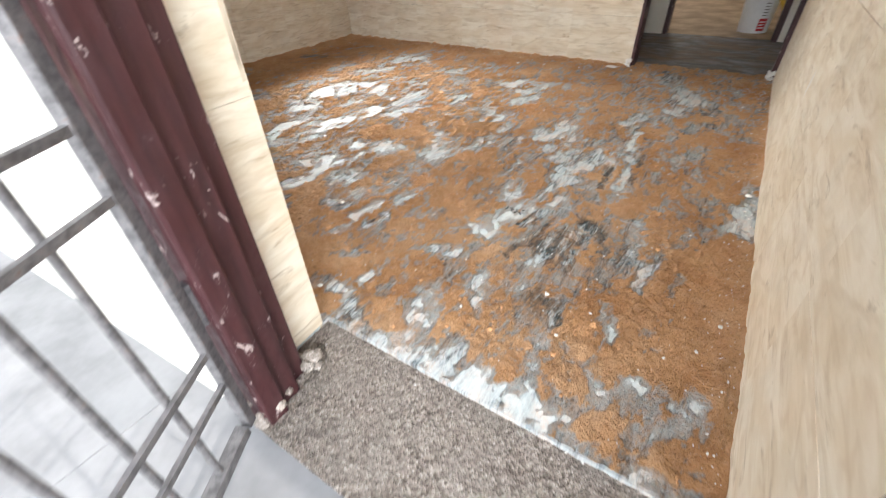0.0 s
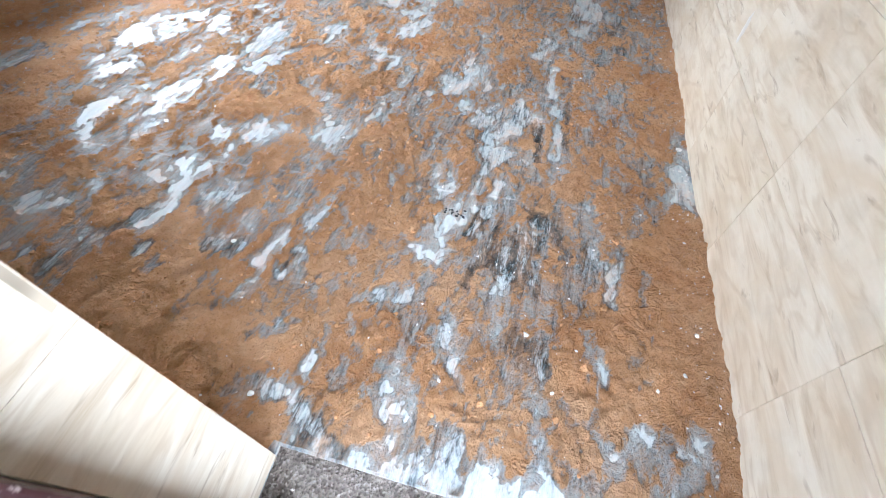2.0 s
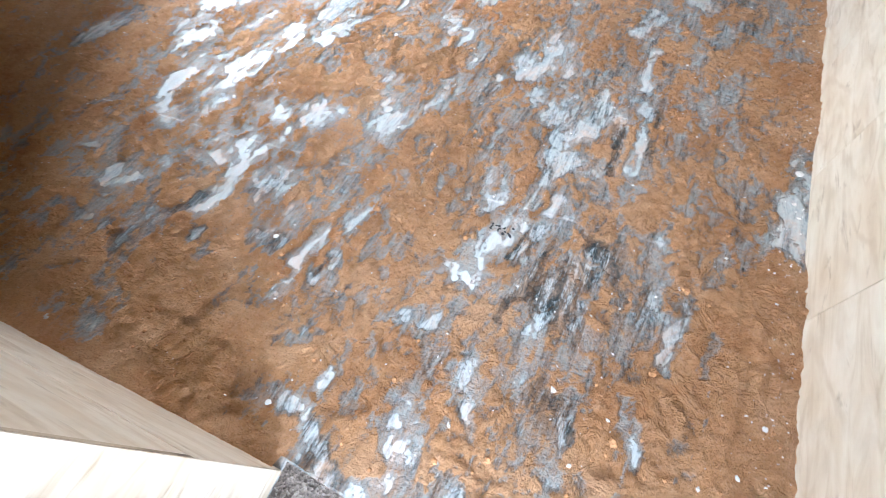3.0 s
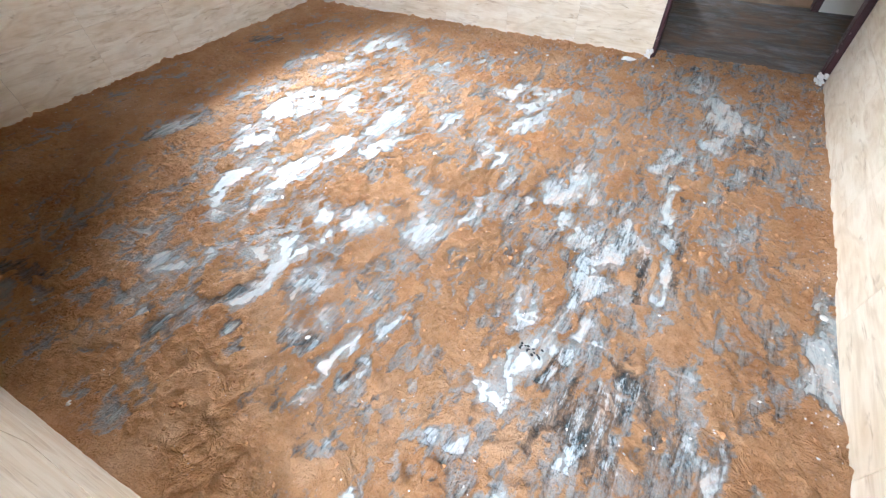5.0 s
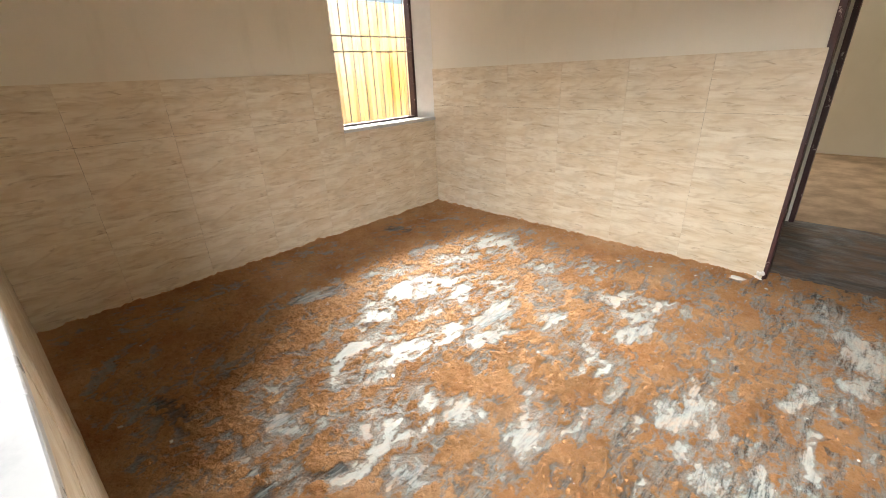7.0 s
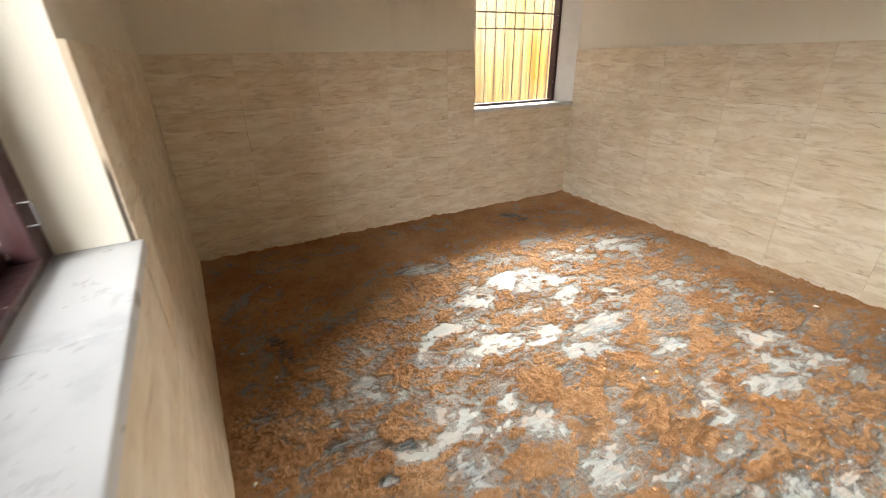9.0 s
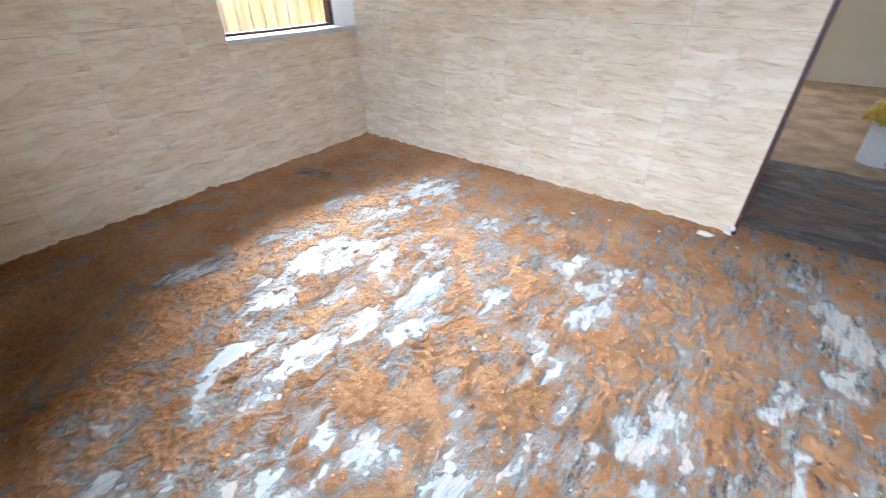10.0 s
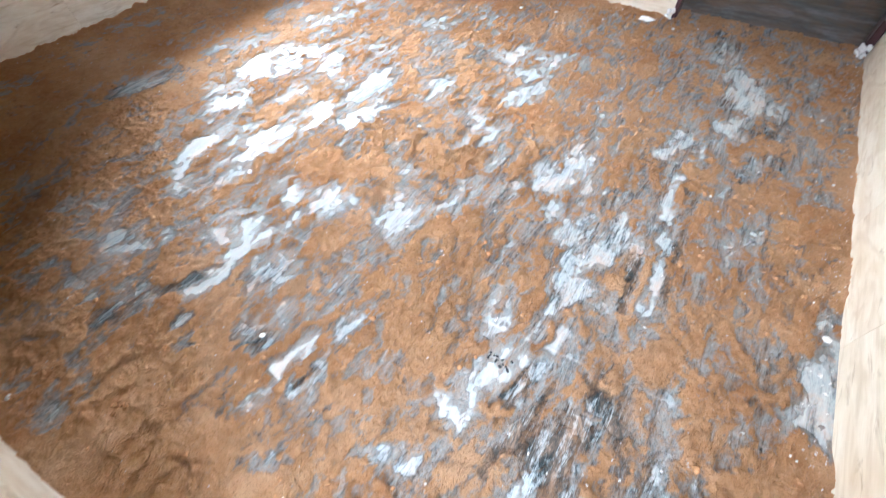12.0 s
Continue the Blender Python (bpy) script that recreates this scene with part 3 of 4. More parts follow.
def scuffs():
    """Heel marks and scuffs in the sand: centre, radius, the way they open and how far they reach round."""
    rnd = random.Random(12)
    made = [(-1.36, 1.40, 0.105, 4.4, 1.9), (-1.62, 1.30, 0.07, 1.2, 1.4), (-1.98, 2.53, 0.125, 1.5, 1.1)]
    while len(made) < 210:
        x, y = rnd.uniform(XL + 0.1, -0.05), rnd.uniform(0.1, YF - 0.1)
        if rnd.random() < 0.35 + 0.65 * math.exp(-((x + 1.7) ** 2 + (y - 1.4) ** 2) / 0.7):
            made.append((x, y, rnd.uniform(0.022, 0.075), rnd.uniform(0.2, 2.6), rnd.uniform(0.4, 1.1)))
    return made


SCUFFS = scuffs()


def joint_lines(x, y):
    """How far a place is from the nearest joint of the slabs, which lie a little askew."""
    along = np.abs(y - 0.920 - 0.086 * x + 0.006 * np.sin(x * 3))
    cross = np.where(y < 0.84, np.abs(x + 0.962 + 0.04 * (y - 0.1)), 9.0)
    return np.minimum(along, cross)


def dust_height(x, y):
    """The sand's surface, how well it covers, and the tone of the stone below."""
    wx = x + 0.050 * (fbm(x * 14, y * 10, 11, 3) - 0.5) + 0.030 * (fbm(x * 48, y * 30, 15, 3, 0.6) - 0.5)
    wy = y + 0.070 * (fbm(x * 12, y * 8, 21, 3) - 0.5) + 0.036 * (fbm(x * 48, y * 30, 25, 3, 0.6) - 0.5)
    turn = 0.30 * np.clip(-x - 0.7, 0, 2.4)          # the sweeping strokes fan out away from the doors
    u, v = wx * np.cos(turn) - wy * np.sin(turn) * 0.5, wy * np.cos(turn) + wx * np.sin(turn) * 0.5
    n1 = fbm(u * 7.5, v * 4.6, 31, 4, 0.6)
    n2 = fbm(u * 24, v * 12, 41, 4, 0.66)
    n3 = fbm(u * 80, v * 46, 45, 3, 0.6)
    cover = 0.19 + 0.95 * (n1 - 0.5) + 1.55 * (n2 - 0.5) + 1.05 * (n3 - 0.5)
    cover = cover + 0.16 * ease(-x, 2.35, 3.1) + 0.20 * ease(y, 2.6, 2.9) * ease(-x, 0.95, 1.5)
    cover = cover - 0.10 * np.exp(-((x + 1.9) ** 2 / 0.6 + (y - 1.6) ** 2 / 0.6)) - 0.15 * ease(x, -0.95, -0.6) * ease(y, 1.2, 2.4)
    cover = cover - 0.20 * np.exp(-((x + 0.66) ** 2 / 0.06 + (y - 1.35) ** 2 / 0.35)) - 0.12 * np.exp(-((x + 0.62) ** 2 / 0.05 + (y - 0.45) ** 2 / 0.2))
    tone = 0.35 * (fbm(u * 5 + 9, v * 3, 91, 3) - 0.5)
    for x0, y0, x1, y1, w, shade in BARE:
        reach = 0.03 + 1.7 * w
        at = (wx > min(x0, x1) - reach) & (wx < max(x0, x1) + reach) & (wy > min(y0, y1) - reach) & (wy < max(y0, y1) + reach)
        near = 1 - ease(capsule(wx[at], wy[at], x0, y0, x1, y1, w + 0.004), 0.35, 1.55)
        cover[at] -= near * ((0.38 if x0 < -1.9 else 0.46) - 1.6 * max(0.0, w - 0.05) + 0.8 * (0.55 - n2[at]))
        tone[at] += (shade - tone[at]) * np.minimum(1.0, 1.4 * near)
    for f in HEAPS:
        cover = cover + 0.34 * (1 - ease(capsule(wx, wy, *f), 0.4, 1.6))
    cover = np.clip(cover, -0.75, 1.2)
    fine = fbm(x * 75, y * 75, 61, 3, 0.6)
    lump = fbm(wx * 34, wy * 34, 81, 3, 0.62) - 0.5
    ripple = 1 - np.abs(2 * fbm(wx * 13, wy * 9, 51, 3) - 1)
    body = ease(cover, 0.0, 0.40)
    h = 0.0004 + 0.0045 * body + 0.019 * lump * body + 0.009 * np.clip(ripple - 0.84, 0, 1) / 0.16 * body + 0.011 * (fine - 0.5) * body
    for cx, cy, r, way, reach in SCUFFS:
        at = (np.abs(wx - cx) < r + 0.05) & (np.abs(wy - cy) < r + 0.05)
        dx, dy = wx[at] - cx, wy[at] - cy
        d = np.hypot(dx, dy)
        turned = np.abs((np.arctan2(dy, dx) - way + math.pi) % (2 * math.pi) - math.pi)
        ring = np.exp(-((d - r) / 0.0085) ** 2) * (1 - ease(turned, reach * 0.6, reach))
        dip = np.exp(-((d - r + 0.018) / 0.012) ** 2) * (1 - ease(turned, reach * 0.6, reach))
        h[at] += (0.010 * ring - 0.004 * dip) * ease(cover[at] + 0.5 * ring, -0.1, 0.3)
        cover[at] += 0.35 * ring
    near_wall = 0.005 + 0.0626 * (x + 0.945)
    wall = np.minimum(np.minimum(x - XL, -x), YF - y + 0.25 * ease(x, -0.9, -0.86))
    wall = np.minimum(wall, np.where(x < -0.945, y - near_wall, 9.0))
    rim = fbm(x * 16, y * 16, 71, 3)
    bank = np.exp(-np.clip(wall, 0, 1) / (0.012 + 0.03 * rim)) * np.where((x > -0.3) & (y > 2.3), 0.3, 1.0) * (1 - 0.88 * ease(x, -0.2, -0.12) * ease(y, 0.9, 1.02) * (1 - ease(y, 1.36, 1.48)))
    h = np.maximum(h, 0.0004) + (0.004 + 0.022 * rim) * bank
    cover = cover + 0.9 * bank
    # the doorway's front edge stays nearly bare
    cover = cover - 0.5 * ease(x, -1.0, -0.92) * (1 - ease(y, 0.03, 0.08))
    return h, cover, tone


def dust_sheet():
    step = 0.0055
    xs, ys = np.arange(XL - 0.006, 0.0085, step), np.arange(-0.19, YF + 0.134, step)
    gx, gy = np.meshgrid(xs, ys)
    h, cover, tone = dust_height(gx, gy)
    nx, ny = len(xs), len(ys)
    edge = np.where(gx < -0.945, 0.0626 * (gx + 0.945) - 0.009, 0.022)
    inside = (gy > edge) & ((gy < YF + 0.009) | (gx > -0.872))
    ok = inside[:-1, :-1] & inside[1:, :-1] & inside[:-1, 1:] & inside[1:, 1:]
    idx = np.arange(nx * ny).reshape(ny, nx)
    faces = np.stack([idx[:-1, :-1][ok], idx[:-1, 1:][ok], idx[1:, 1:][ok], idx[1:, :-1][ok]], axis=1)
    used = np.unique(faces)
    remap = np.zeros(nx * ny, int)
    remap[used] = np.arange(len(used))
    co = np.stack([gx.ravel(), gy.ravel(), h.ravel()], axis=1)[used]
    me = bpy.data.meshes.new("sand_dust")
    me.from_pydata(co.tolist(), [], remap[faces].tolist())
    me.materials.append(M_DUST)
    me.shade_smooth()
    joint = np.clip(1 - joint_lines(gx, gy) / 0.006, 0, 1) * ease(-cover, -0.25, 0.05)
    for name, field in (("cover", cover), ("tone", tone), ("joint", joint)):
        me.attributes.new(name, "FLOAT", "POINT").data.foreach_set("value", field.ravel()[used].astype(np.float32))
    return tagged(new("sand_dust", me), "loose orange sand dust scuffed over the granite floor", "sand", kind="stuff")


dust_sheet()


# ---- window in the left wall ----
def post(name, material, spans, parent, bevel=0.003, label=""):
    return boxes(name, material, spans, parent, bevel, label)


window_1 = structure(holder("window_1"), "barred window opening with maroon frame and white marble sill", "window")
post("window_sill", M_MARBLE, [((XL - 0.255, 1.945, 0.822), (XL + 0.012, YF + 0.010, 0.850))], window_1, 0.003, "white marble sill")
post("stile", M_FRAME, [((XL - 0.215, 2.862, 0.850), (XL - 0.145, 2.888, 2.05))], window_1, 0.004, "maroon painted stile")
post("stile", M_FRAME, [((XL - 0.215, 1.95, 0.850), (XL - 0.135, 2.0, 2.05))], window_1, 0.004)
post("rail", M_FRAME, [((XL - 0.215, 2.0, 0.850), (XL - 0.150, 2.862, 0.866))], window_1, 0.003)
post("rail", M_FRAME, [((XL - 0.215, 2.0, 2.0), (XL - 0.135, 2.862, 2.05))], window_1, 0.004)
bm = bmesh.new()
ring = [[bm.verts.new((x, y, z)) for x, y in ((XL - 0.25, 2.889), (XL - 0.15, 2.889), (XL - 0.002, YF + 0.0115), (XL - 0.25, YF + 0.0115))] for z in (0.850, 2.05)]
for q in range(4):
    bm.faces.new((ring[0][q], ring[0][(q + 1) % 4], ring[1][(q + 1) % 4], ring[1][q]))
bm.faces.new(ring[0][::-1])
bm.faces.new(ring[1])
bmesh.ops.recalc_face_normals(bm, faces=bm.faces[:])
part("reveal_plaster", bm, M_CEIL, window_1, "white splayed plaster reveal")
for i in range(9):
    bm = bmesh.new()
    y = 2.0 + 0.862 * (i + 0.6) / 9.2
    rod(bm, (XL - 0.175, y, 0.866), (XL - 0.175, y, 2.0), 0.0042)
    part("bar", bm, M_STEEL, window_1, "thin square iron bar" if i == 0 else "")
for z in (1.425, 1.54):
    bm = bmesh.new()
    box(bm, (XL - 0.170, 2.0, z - 0.005), (XL - 0.166, 2.862, z + 0.005))
    part("cross_bar", bm, M_STEEL, window_1)

# ---- window in the entrance wall ----
window_2 = structure(holder("window_2", SKEW), "window opening with white marble sill and maroon frame", "window")
for a, b in ((-0.722, -0.372), (-0.371, 0.012)):
    post("window_sill", M_MARBLE, [((a, -0.275, 0.886), (b, 0.010, 0.912))], window_2, 0.003, "white marble sill slab")
post("stile", M_FRAME, [((-0.72, -0.225, 0.912), (-0.655, -0.128, 2.05))], window_2, 0.004)
post("stile", M_FRAME, [((-0.06, -0.225, 0.912), (-0.009, -0.128, 2.05))], window_2, 0.004)
post("rail", M_FRAME, [((-0.655, -0.225, 0.912), (-0.06, -0.172, 0.957)), ((-0.655, -0.172, 0.912), (-0.06, -0.128, 0.930))], window_2, 0.003, "rebated bottom rail")
post("rail", M_FRAME, [((-0.655, -0.225, 1.99), (-0.06, -0.128, 2.05))], window_2, 0.004)
bm = bmesh.new()
for a, b in (((-0.656, -0.126, 0.99), (-0.656, -0.110, 0.99)), ((-0.656, -0.110, 0.99), (-0.656, -0.110, 1.03)), ((-0.656, -0.110, 1.03), (-0.656, -0.126, 1.03))):
    rod(bm, a, b, 0.0018)
part("latch_loop", bm, M_STEEL, window_2, "small bent wire latch")
shutter = post("shutter", M_FRAME, [((-0.66, -0.70, 0.93), (-0.625, -0.265, 0.995)), ((-0.66, -0.70, 1.93), (-0.625, -0.265, 1.99)),
                                    ((-0.66, -0.70, 0.995), (-0.625, -0.63, 1.93)), ((-0.66, -0.335, 0.995), (-0.625, -0.265, 1.93)),
                                    ((-0.652, -0.63, 0.995), (-0.636, -0.335, 1.93))], window_2, 0.003, "open maroon shutter leaf")

# ---- entrance door frame and its open gate ----
door_1 = structure(holder("door_1", SKEW), "maroon painted entrance door frame splashed with plaster", "door frame")
post("frame_post", M_FRAME, [((-0.008, -0.172, -0.02), (0.062, -0.129, 2.05)), ((-0.008, -0.270, -0.02), (0.088, -0.1725, 2.05)), ((0.0885, -0.270, -0.02), (0.104, -0.222, 2.05))], door_1, 0.005, "rebated maroon post with pale splashes")
post("frame_post", M_FRAME, [((0.930, -0.172, 0.04), (0.955, -0.129, 2.05)), ((0.918, -0.270, 0.04), (0.955, -0.1725, 2.05))], door_1, 0.005)
post("frame_head", M_FRAME, [((0.101, -0.270, 1.97), (0.894, -0.150, 2.05))], door_1, 0.005)
bm = bmesh.new()
for i in range(26):
    p = Vector((random.uniform(-0.03, 0.105), random.uniform(-0.285, -0.10), random.uniform(-0.01, 0.035)))
    bmesh.ops.create_icosphere(bm, subdivisions=1, radius=random.uniform(0.008, 0.022), matrix=Matrix.Translation(p) @ Matrix.Diagonal((1.2, 1, 0.6, 1)))
part("mortar_packing", bm, M_MORTAR, door_1, "crumbled mortar at the foot")

gate = holder("grille_gate", pose(-0.84, -0.29, 0.0, 0, 0, 30))
tagged(gate, "open grey steel grille gate beside the entrance", "gate")
GL, GH = 0.75, 1.95
for name, lo, hi in (("hinge_stile", (-0.010, -0.012, 0.02), (0.010, 0.012, GH)), ("outer_stile", (-0.016, -GL - 0.016, 0.02), (0.016, -GL + 0.016, GH)),
                     ("bottom_rail", (-0.014, -GL, 0.02), (0.014, -0.02, 0.045)), ("top_rail", (-0.014, -GL, GH - 0.03), (0.014, -0.02, GH))):
    post(name, M_STEEL, [(lo, hi)], gate, 0.003)
for i in range(8):
    bm = bmesh.new()
    y = -0.11 - 0.08 * i
    rod(bm, (0, y, 0.045), (0, y, GH - 0.03), 0.0065)
    part("upright", bm, M_STEEL, gate)
for z in (0.18, 0.265, 0.57, 0.66, 0.98, 1.07, 1.45, 1.54):
    bm = bmesh.new()
    box(bm, (0.006, -GL, z - 0.006), (0.015, -0.02, z + 0.006))
    part("cross_bar", bm, M_STEEL, gate)
for z in (0.3, 1.65):
    bm = bmesh.new()
    rod(bm, (0.0, 0.024, z), (0.0, 0.024, z + 0.09), 0.011, 12)
    part("hinge", bm, M_STEEL, gate)

# ---- doorways beyond ----
door_2 = structure(holder("door_2"), "narrow maroon door frame set into the tiled wall end", "door frame")
post("frame_post", M_FRAME, [((-0.884, YF + 0.002, -0.01), (-0.852, YF + 0.135, 2.05))], door_2, 0.004, "chipped maroon post")
post("frame_post", M_FRAME, [((-0.022, YF + 0.05, -0.01), (0.011, YF + 0.135, 2.05))], door_2, 0.004)
post("frame_head", M_FRAME, [((-0.852, YF + 0.014, 2.02), (-0.022, YF + 0.135, 2.078))], door_2, 0.004)
bm = bmesh.new()
for i in range(44):
    side = i % 2
    x = random.uniform(-0.90, -0.865) if side else random.uniform(-0.045, 0.0)
    p = Vector((x, YF + random.uniform(-0.02 if side else 0.0, 0.06), random.uniform(0.0, 0.10) ** 1.3))
    bmesh.ops.create_icosphere(bm, subdivisions=1, radius=random.uniform(0.006, 0.017), matrix=Matrix.Translation(p) @ pose(0, 0, 0, random.uniform(0, 90), random.uniform(0, 90), 0) @ Matrix.Diagonal((1.2, 0.8, 0.6, 1)))
part("plaster_packing", bm, M_CHIP, door_2, "crumbled white plaster at the foot")

door_3 = structure(holder("door_3"), "dark maroon door frame between corridor and back room", "door frame")
post("frame_post", M_FRAME, [((-0.90, Y2 - 0.01, 0.0), (-0.865, Y2 + 0.11, 2.05))], door_3, 0.004)
post("frame_post", M_FRAME, [((-0.045, Y2 - 0.01, 0.0), (0.0, Y2 + 0.11, 2.05))], door_3, 0.004)
post("frame_head", M_FRAME, [((-0.865, Y2 - 0.01, 2.02), (-0.045, Y2 + 0.11, 2.08))], door_3, 0.004)


# ---- bucket and sack in the back room ----
def paint_bucket(m):
    ob = holder("paint_bucket", m)
    tagged(ob, "white plastic paint bucket with a red label", "bucket")
    bm = bmesh.new()
    lathe(bm, [(0.0, 0.004), (0.128, 0.004), (0.135, 0.0), (0.139, 0.004), (0.152, 0.20), (0.158, 0.29), (0.163, 0.292), (0.163, 0.305), (0.159, 0.307),
               (0.160, 0.325), (0.166, 0.327), (0.167, 0.345), (0.162, 0.350), (0.157, 0.345), (0.150, 0.20), (0.136, 0.010), (0.0, 0.010)], 48)
    part("tub", bm, M_BUCKET, ob, "", True)

    def wrap(name, a0, a1, z0, z1, material, label=""):
        bm = bmesh.new()
        n = 10
        rows = []
        for z in (z0, z1):
            r = 0.139 + (0.152 - 0.139) * z / 0.20 + 0.0012
            rows.append([bm.verts.new((r * math.cos(radians(a0 + (a1 - a0) * i / n)), r * math.sin(radians(a0 + (a1 - a0) * i / n)), z)) for i in range(n + 1)])
        for i in range(n):
            bm.faces.new((rows[0][i], rows[0][i + 1], rows[1][i + 1], rows[1][i]))
        return part(name, bm, material, ob, label, True)
    wrap("label", -82, -50, 0.02, 0.115, M_RED, "red printed label")
    for i, z in enumerate((0.04, 0.062, 0.085)):
        bar = wrap("label_print", -79, -54 - 6 * (i % 2), z, z + 0.009, M_BUCKET)
        bar.scale = (1.006, 1.006, 1)
    for i in range(5):
        bar = wrap("small_print", -78, -60, 0.135 + i * 0.022, 0.142 + i * 0.022, M_INK)
    bm = bmesh.new()
    pts = [(0.168 * math.cos(a), 0.168 * math.sin(a) * 0.55 + 0.10, 0.30 - 0.12 * math.sin(a)) for a in np.linspace(0, math.pi, 17)]
    for a, b in zip(pts, pts[1:]):
        rod(bm, a, b, 0.0025, 6)
    part("wire_handle", bm, M_STEEL, ob, "thin wire handle")
    return ob


bucket = paint_bucket(pose(-0.205, 4.69, 0.0, 0, 0, 6) @ Matrix.Diagonal((0.84, 0.84, 1.06, 1)))


def draped_sack(m):
    """A woven sack thrown over the bucket; one side hangs to the floor."""
    bm = bmesh.new()
    na, nr = 84, 26
    rings = []
    for j in range(nr + 1):
        s = j / nr
        ring = []
        for i in range(na):
            a = 2 * math.pi * i / na
            hang = 0.075 + 0.26 * max(0.0, math.cos(a - radians(-8))) ** 2 + 0.05 * math.sin(2 * a + 1) + 0.03 * math.sin(5 * a)
            fold = 0.022 * math.sin(6 * a + 1.3) + 0.014 * math.sin(11 * a + 0.4)
            if s < 0.42:
                r = 0.178 * s / 0.42
                z = 0.372 + 0.055 * (1 - (s / 0.42) ** 2) * (0.7 + 0.5 * noise.noise(Vector((math.cos(a), math.sin(a), s * 4)))) + 0.012 * math.sin(3 * a) * s
                r *= 1 + 0.25 * fold
            else:
                d = (s - 0.42) / 0.58
                r = 0.178 + 0.018 * math.sin(d * 2.6) + (0.10 * max(0.0, math.cos(a - radians(-8))) ** 2 + fold) * d
                z = 0.372 - hang * d ** 0.9
            r += 0.008 * noise.noise(Vector((4 * math.cos(a), 4 * math.sin(a), 6 * s)))
            ring.append(bm.verts.new((r * math.cos(a), r * math.sin(a), max(z, 0.006))))
        rings.append(ring)
    for a, b in zip(rings[1:], rings[2:]):
        for i in range(na):
            bm.faces.new((a[i], b[i], b[(i + 1) % na], a[(i + 1) % na]))
    cap = bm.verts.new((0, 0, 0.425))
    for i in range(na):
        bm.faces.new((rings[1][i], rings[1][(i + 1) % na], cap))
    loose = [v for v in rings[0]]
    bmesh.ops.delete(bm, geom=loose, context="VERTS")
    bmesh.ops.recalc_face_normals(bm, faces=bm.faces[:])
    bmesh.ops.solidify(bm, geom=bm.faces[:], thickness=0.003)
    ob = part("cement_sack", bm, M_SACK, None, "", True)
    ob.matrix_basis = m
    return tagged(ob, "crumpled yellow woven sack draped over the bucket", "sack")


sack = draped_sack(pose(-0.19, 4.70, 0.0, 0, 0, 0) @ Matrix.Diagonal((0.98, 0.98, 1.10, 1)))
for i in range(6):
    bm = bmesh.new()
    a = radians(-112 + i * 13)
    q = pose(0.203 * math.cos(a), 0.203 * math.sin(a), 0.345, 0, 0, math.degrees(a) + 90)
    box(bm, (-0.012, -0.0015, -0.012 - 0.005 * (i % 3)), (0.010, 0.0015, 0.012), 0.001)
    pr = part("sack_print", bm, M_SACK_INK, sack, "faded dark print" if i == 0 else "")
    pr.matrix_basis = q


# ---- crumbs and debris on the floor ----
def crumb_mesh(seed, size):
    rnd = random.Random(seed)
    bm = bmesh.new()
    bmesh.ops.create_icosphere(bm, subdivisions=1, radius=size)
    for v in bm.verts:
        v.co *= rnd.uniform(0.65, 1.25)
        v.co.z *= 0.45
    low = min(v.co.z for v in bm.verts)
    for v in bm.verts:
        v.co.z -= low
    return mesh_of("plaster_chip", bm, M_CHIP)


def floor_level(x, y):
    return max(0.0, float(dust_height(np.array([[x]]), np.array([[y]]))[0][0, 0]) - 0.001)


CHIPS = [(-0.035, 1.281, 12), (-0.037, 1.167, 7), (-1.331, 0.48, 9), (-0.467, 0.41, 8), (-2.241, 0.13, 10), (-2.481, 0.013, 10), (-1.758, 0.007, 10),
         (-0.389, 0.278, 6), (-1.894, 0.925, 11), (-1.499, 1.489, 10), (-1.05, 0.10, 9), (-1.22, 1.02, 6), (-1.62, 2.67, 14), (-1.43, 2.72, 13),
         (-1.18, 2.78, 9), (-0.12, 2.35, 8), (-0.06, 1.95, 7), (-0.83, 2.83, 9), (-0.72, 2.90, 7), (-2.75, 0.35, 7), (-3.05, 0.20, 7), (-0.05, 0.52, 7), (-0.09, 0.40, 6)]
for i, (x, y, mm) in enumerate(CHIPS):
    ob = new("plaster_chip", crumb_mesh(i, mm * 0.001))
    ob.matrix_basis = pose(x, y, floor_level(x, y), 0, 0, i * 47)
    tagged(ob, "small white plaster chip lying on the dusty floor", "debris", "plaster chips on the floor")


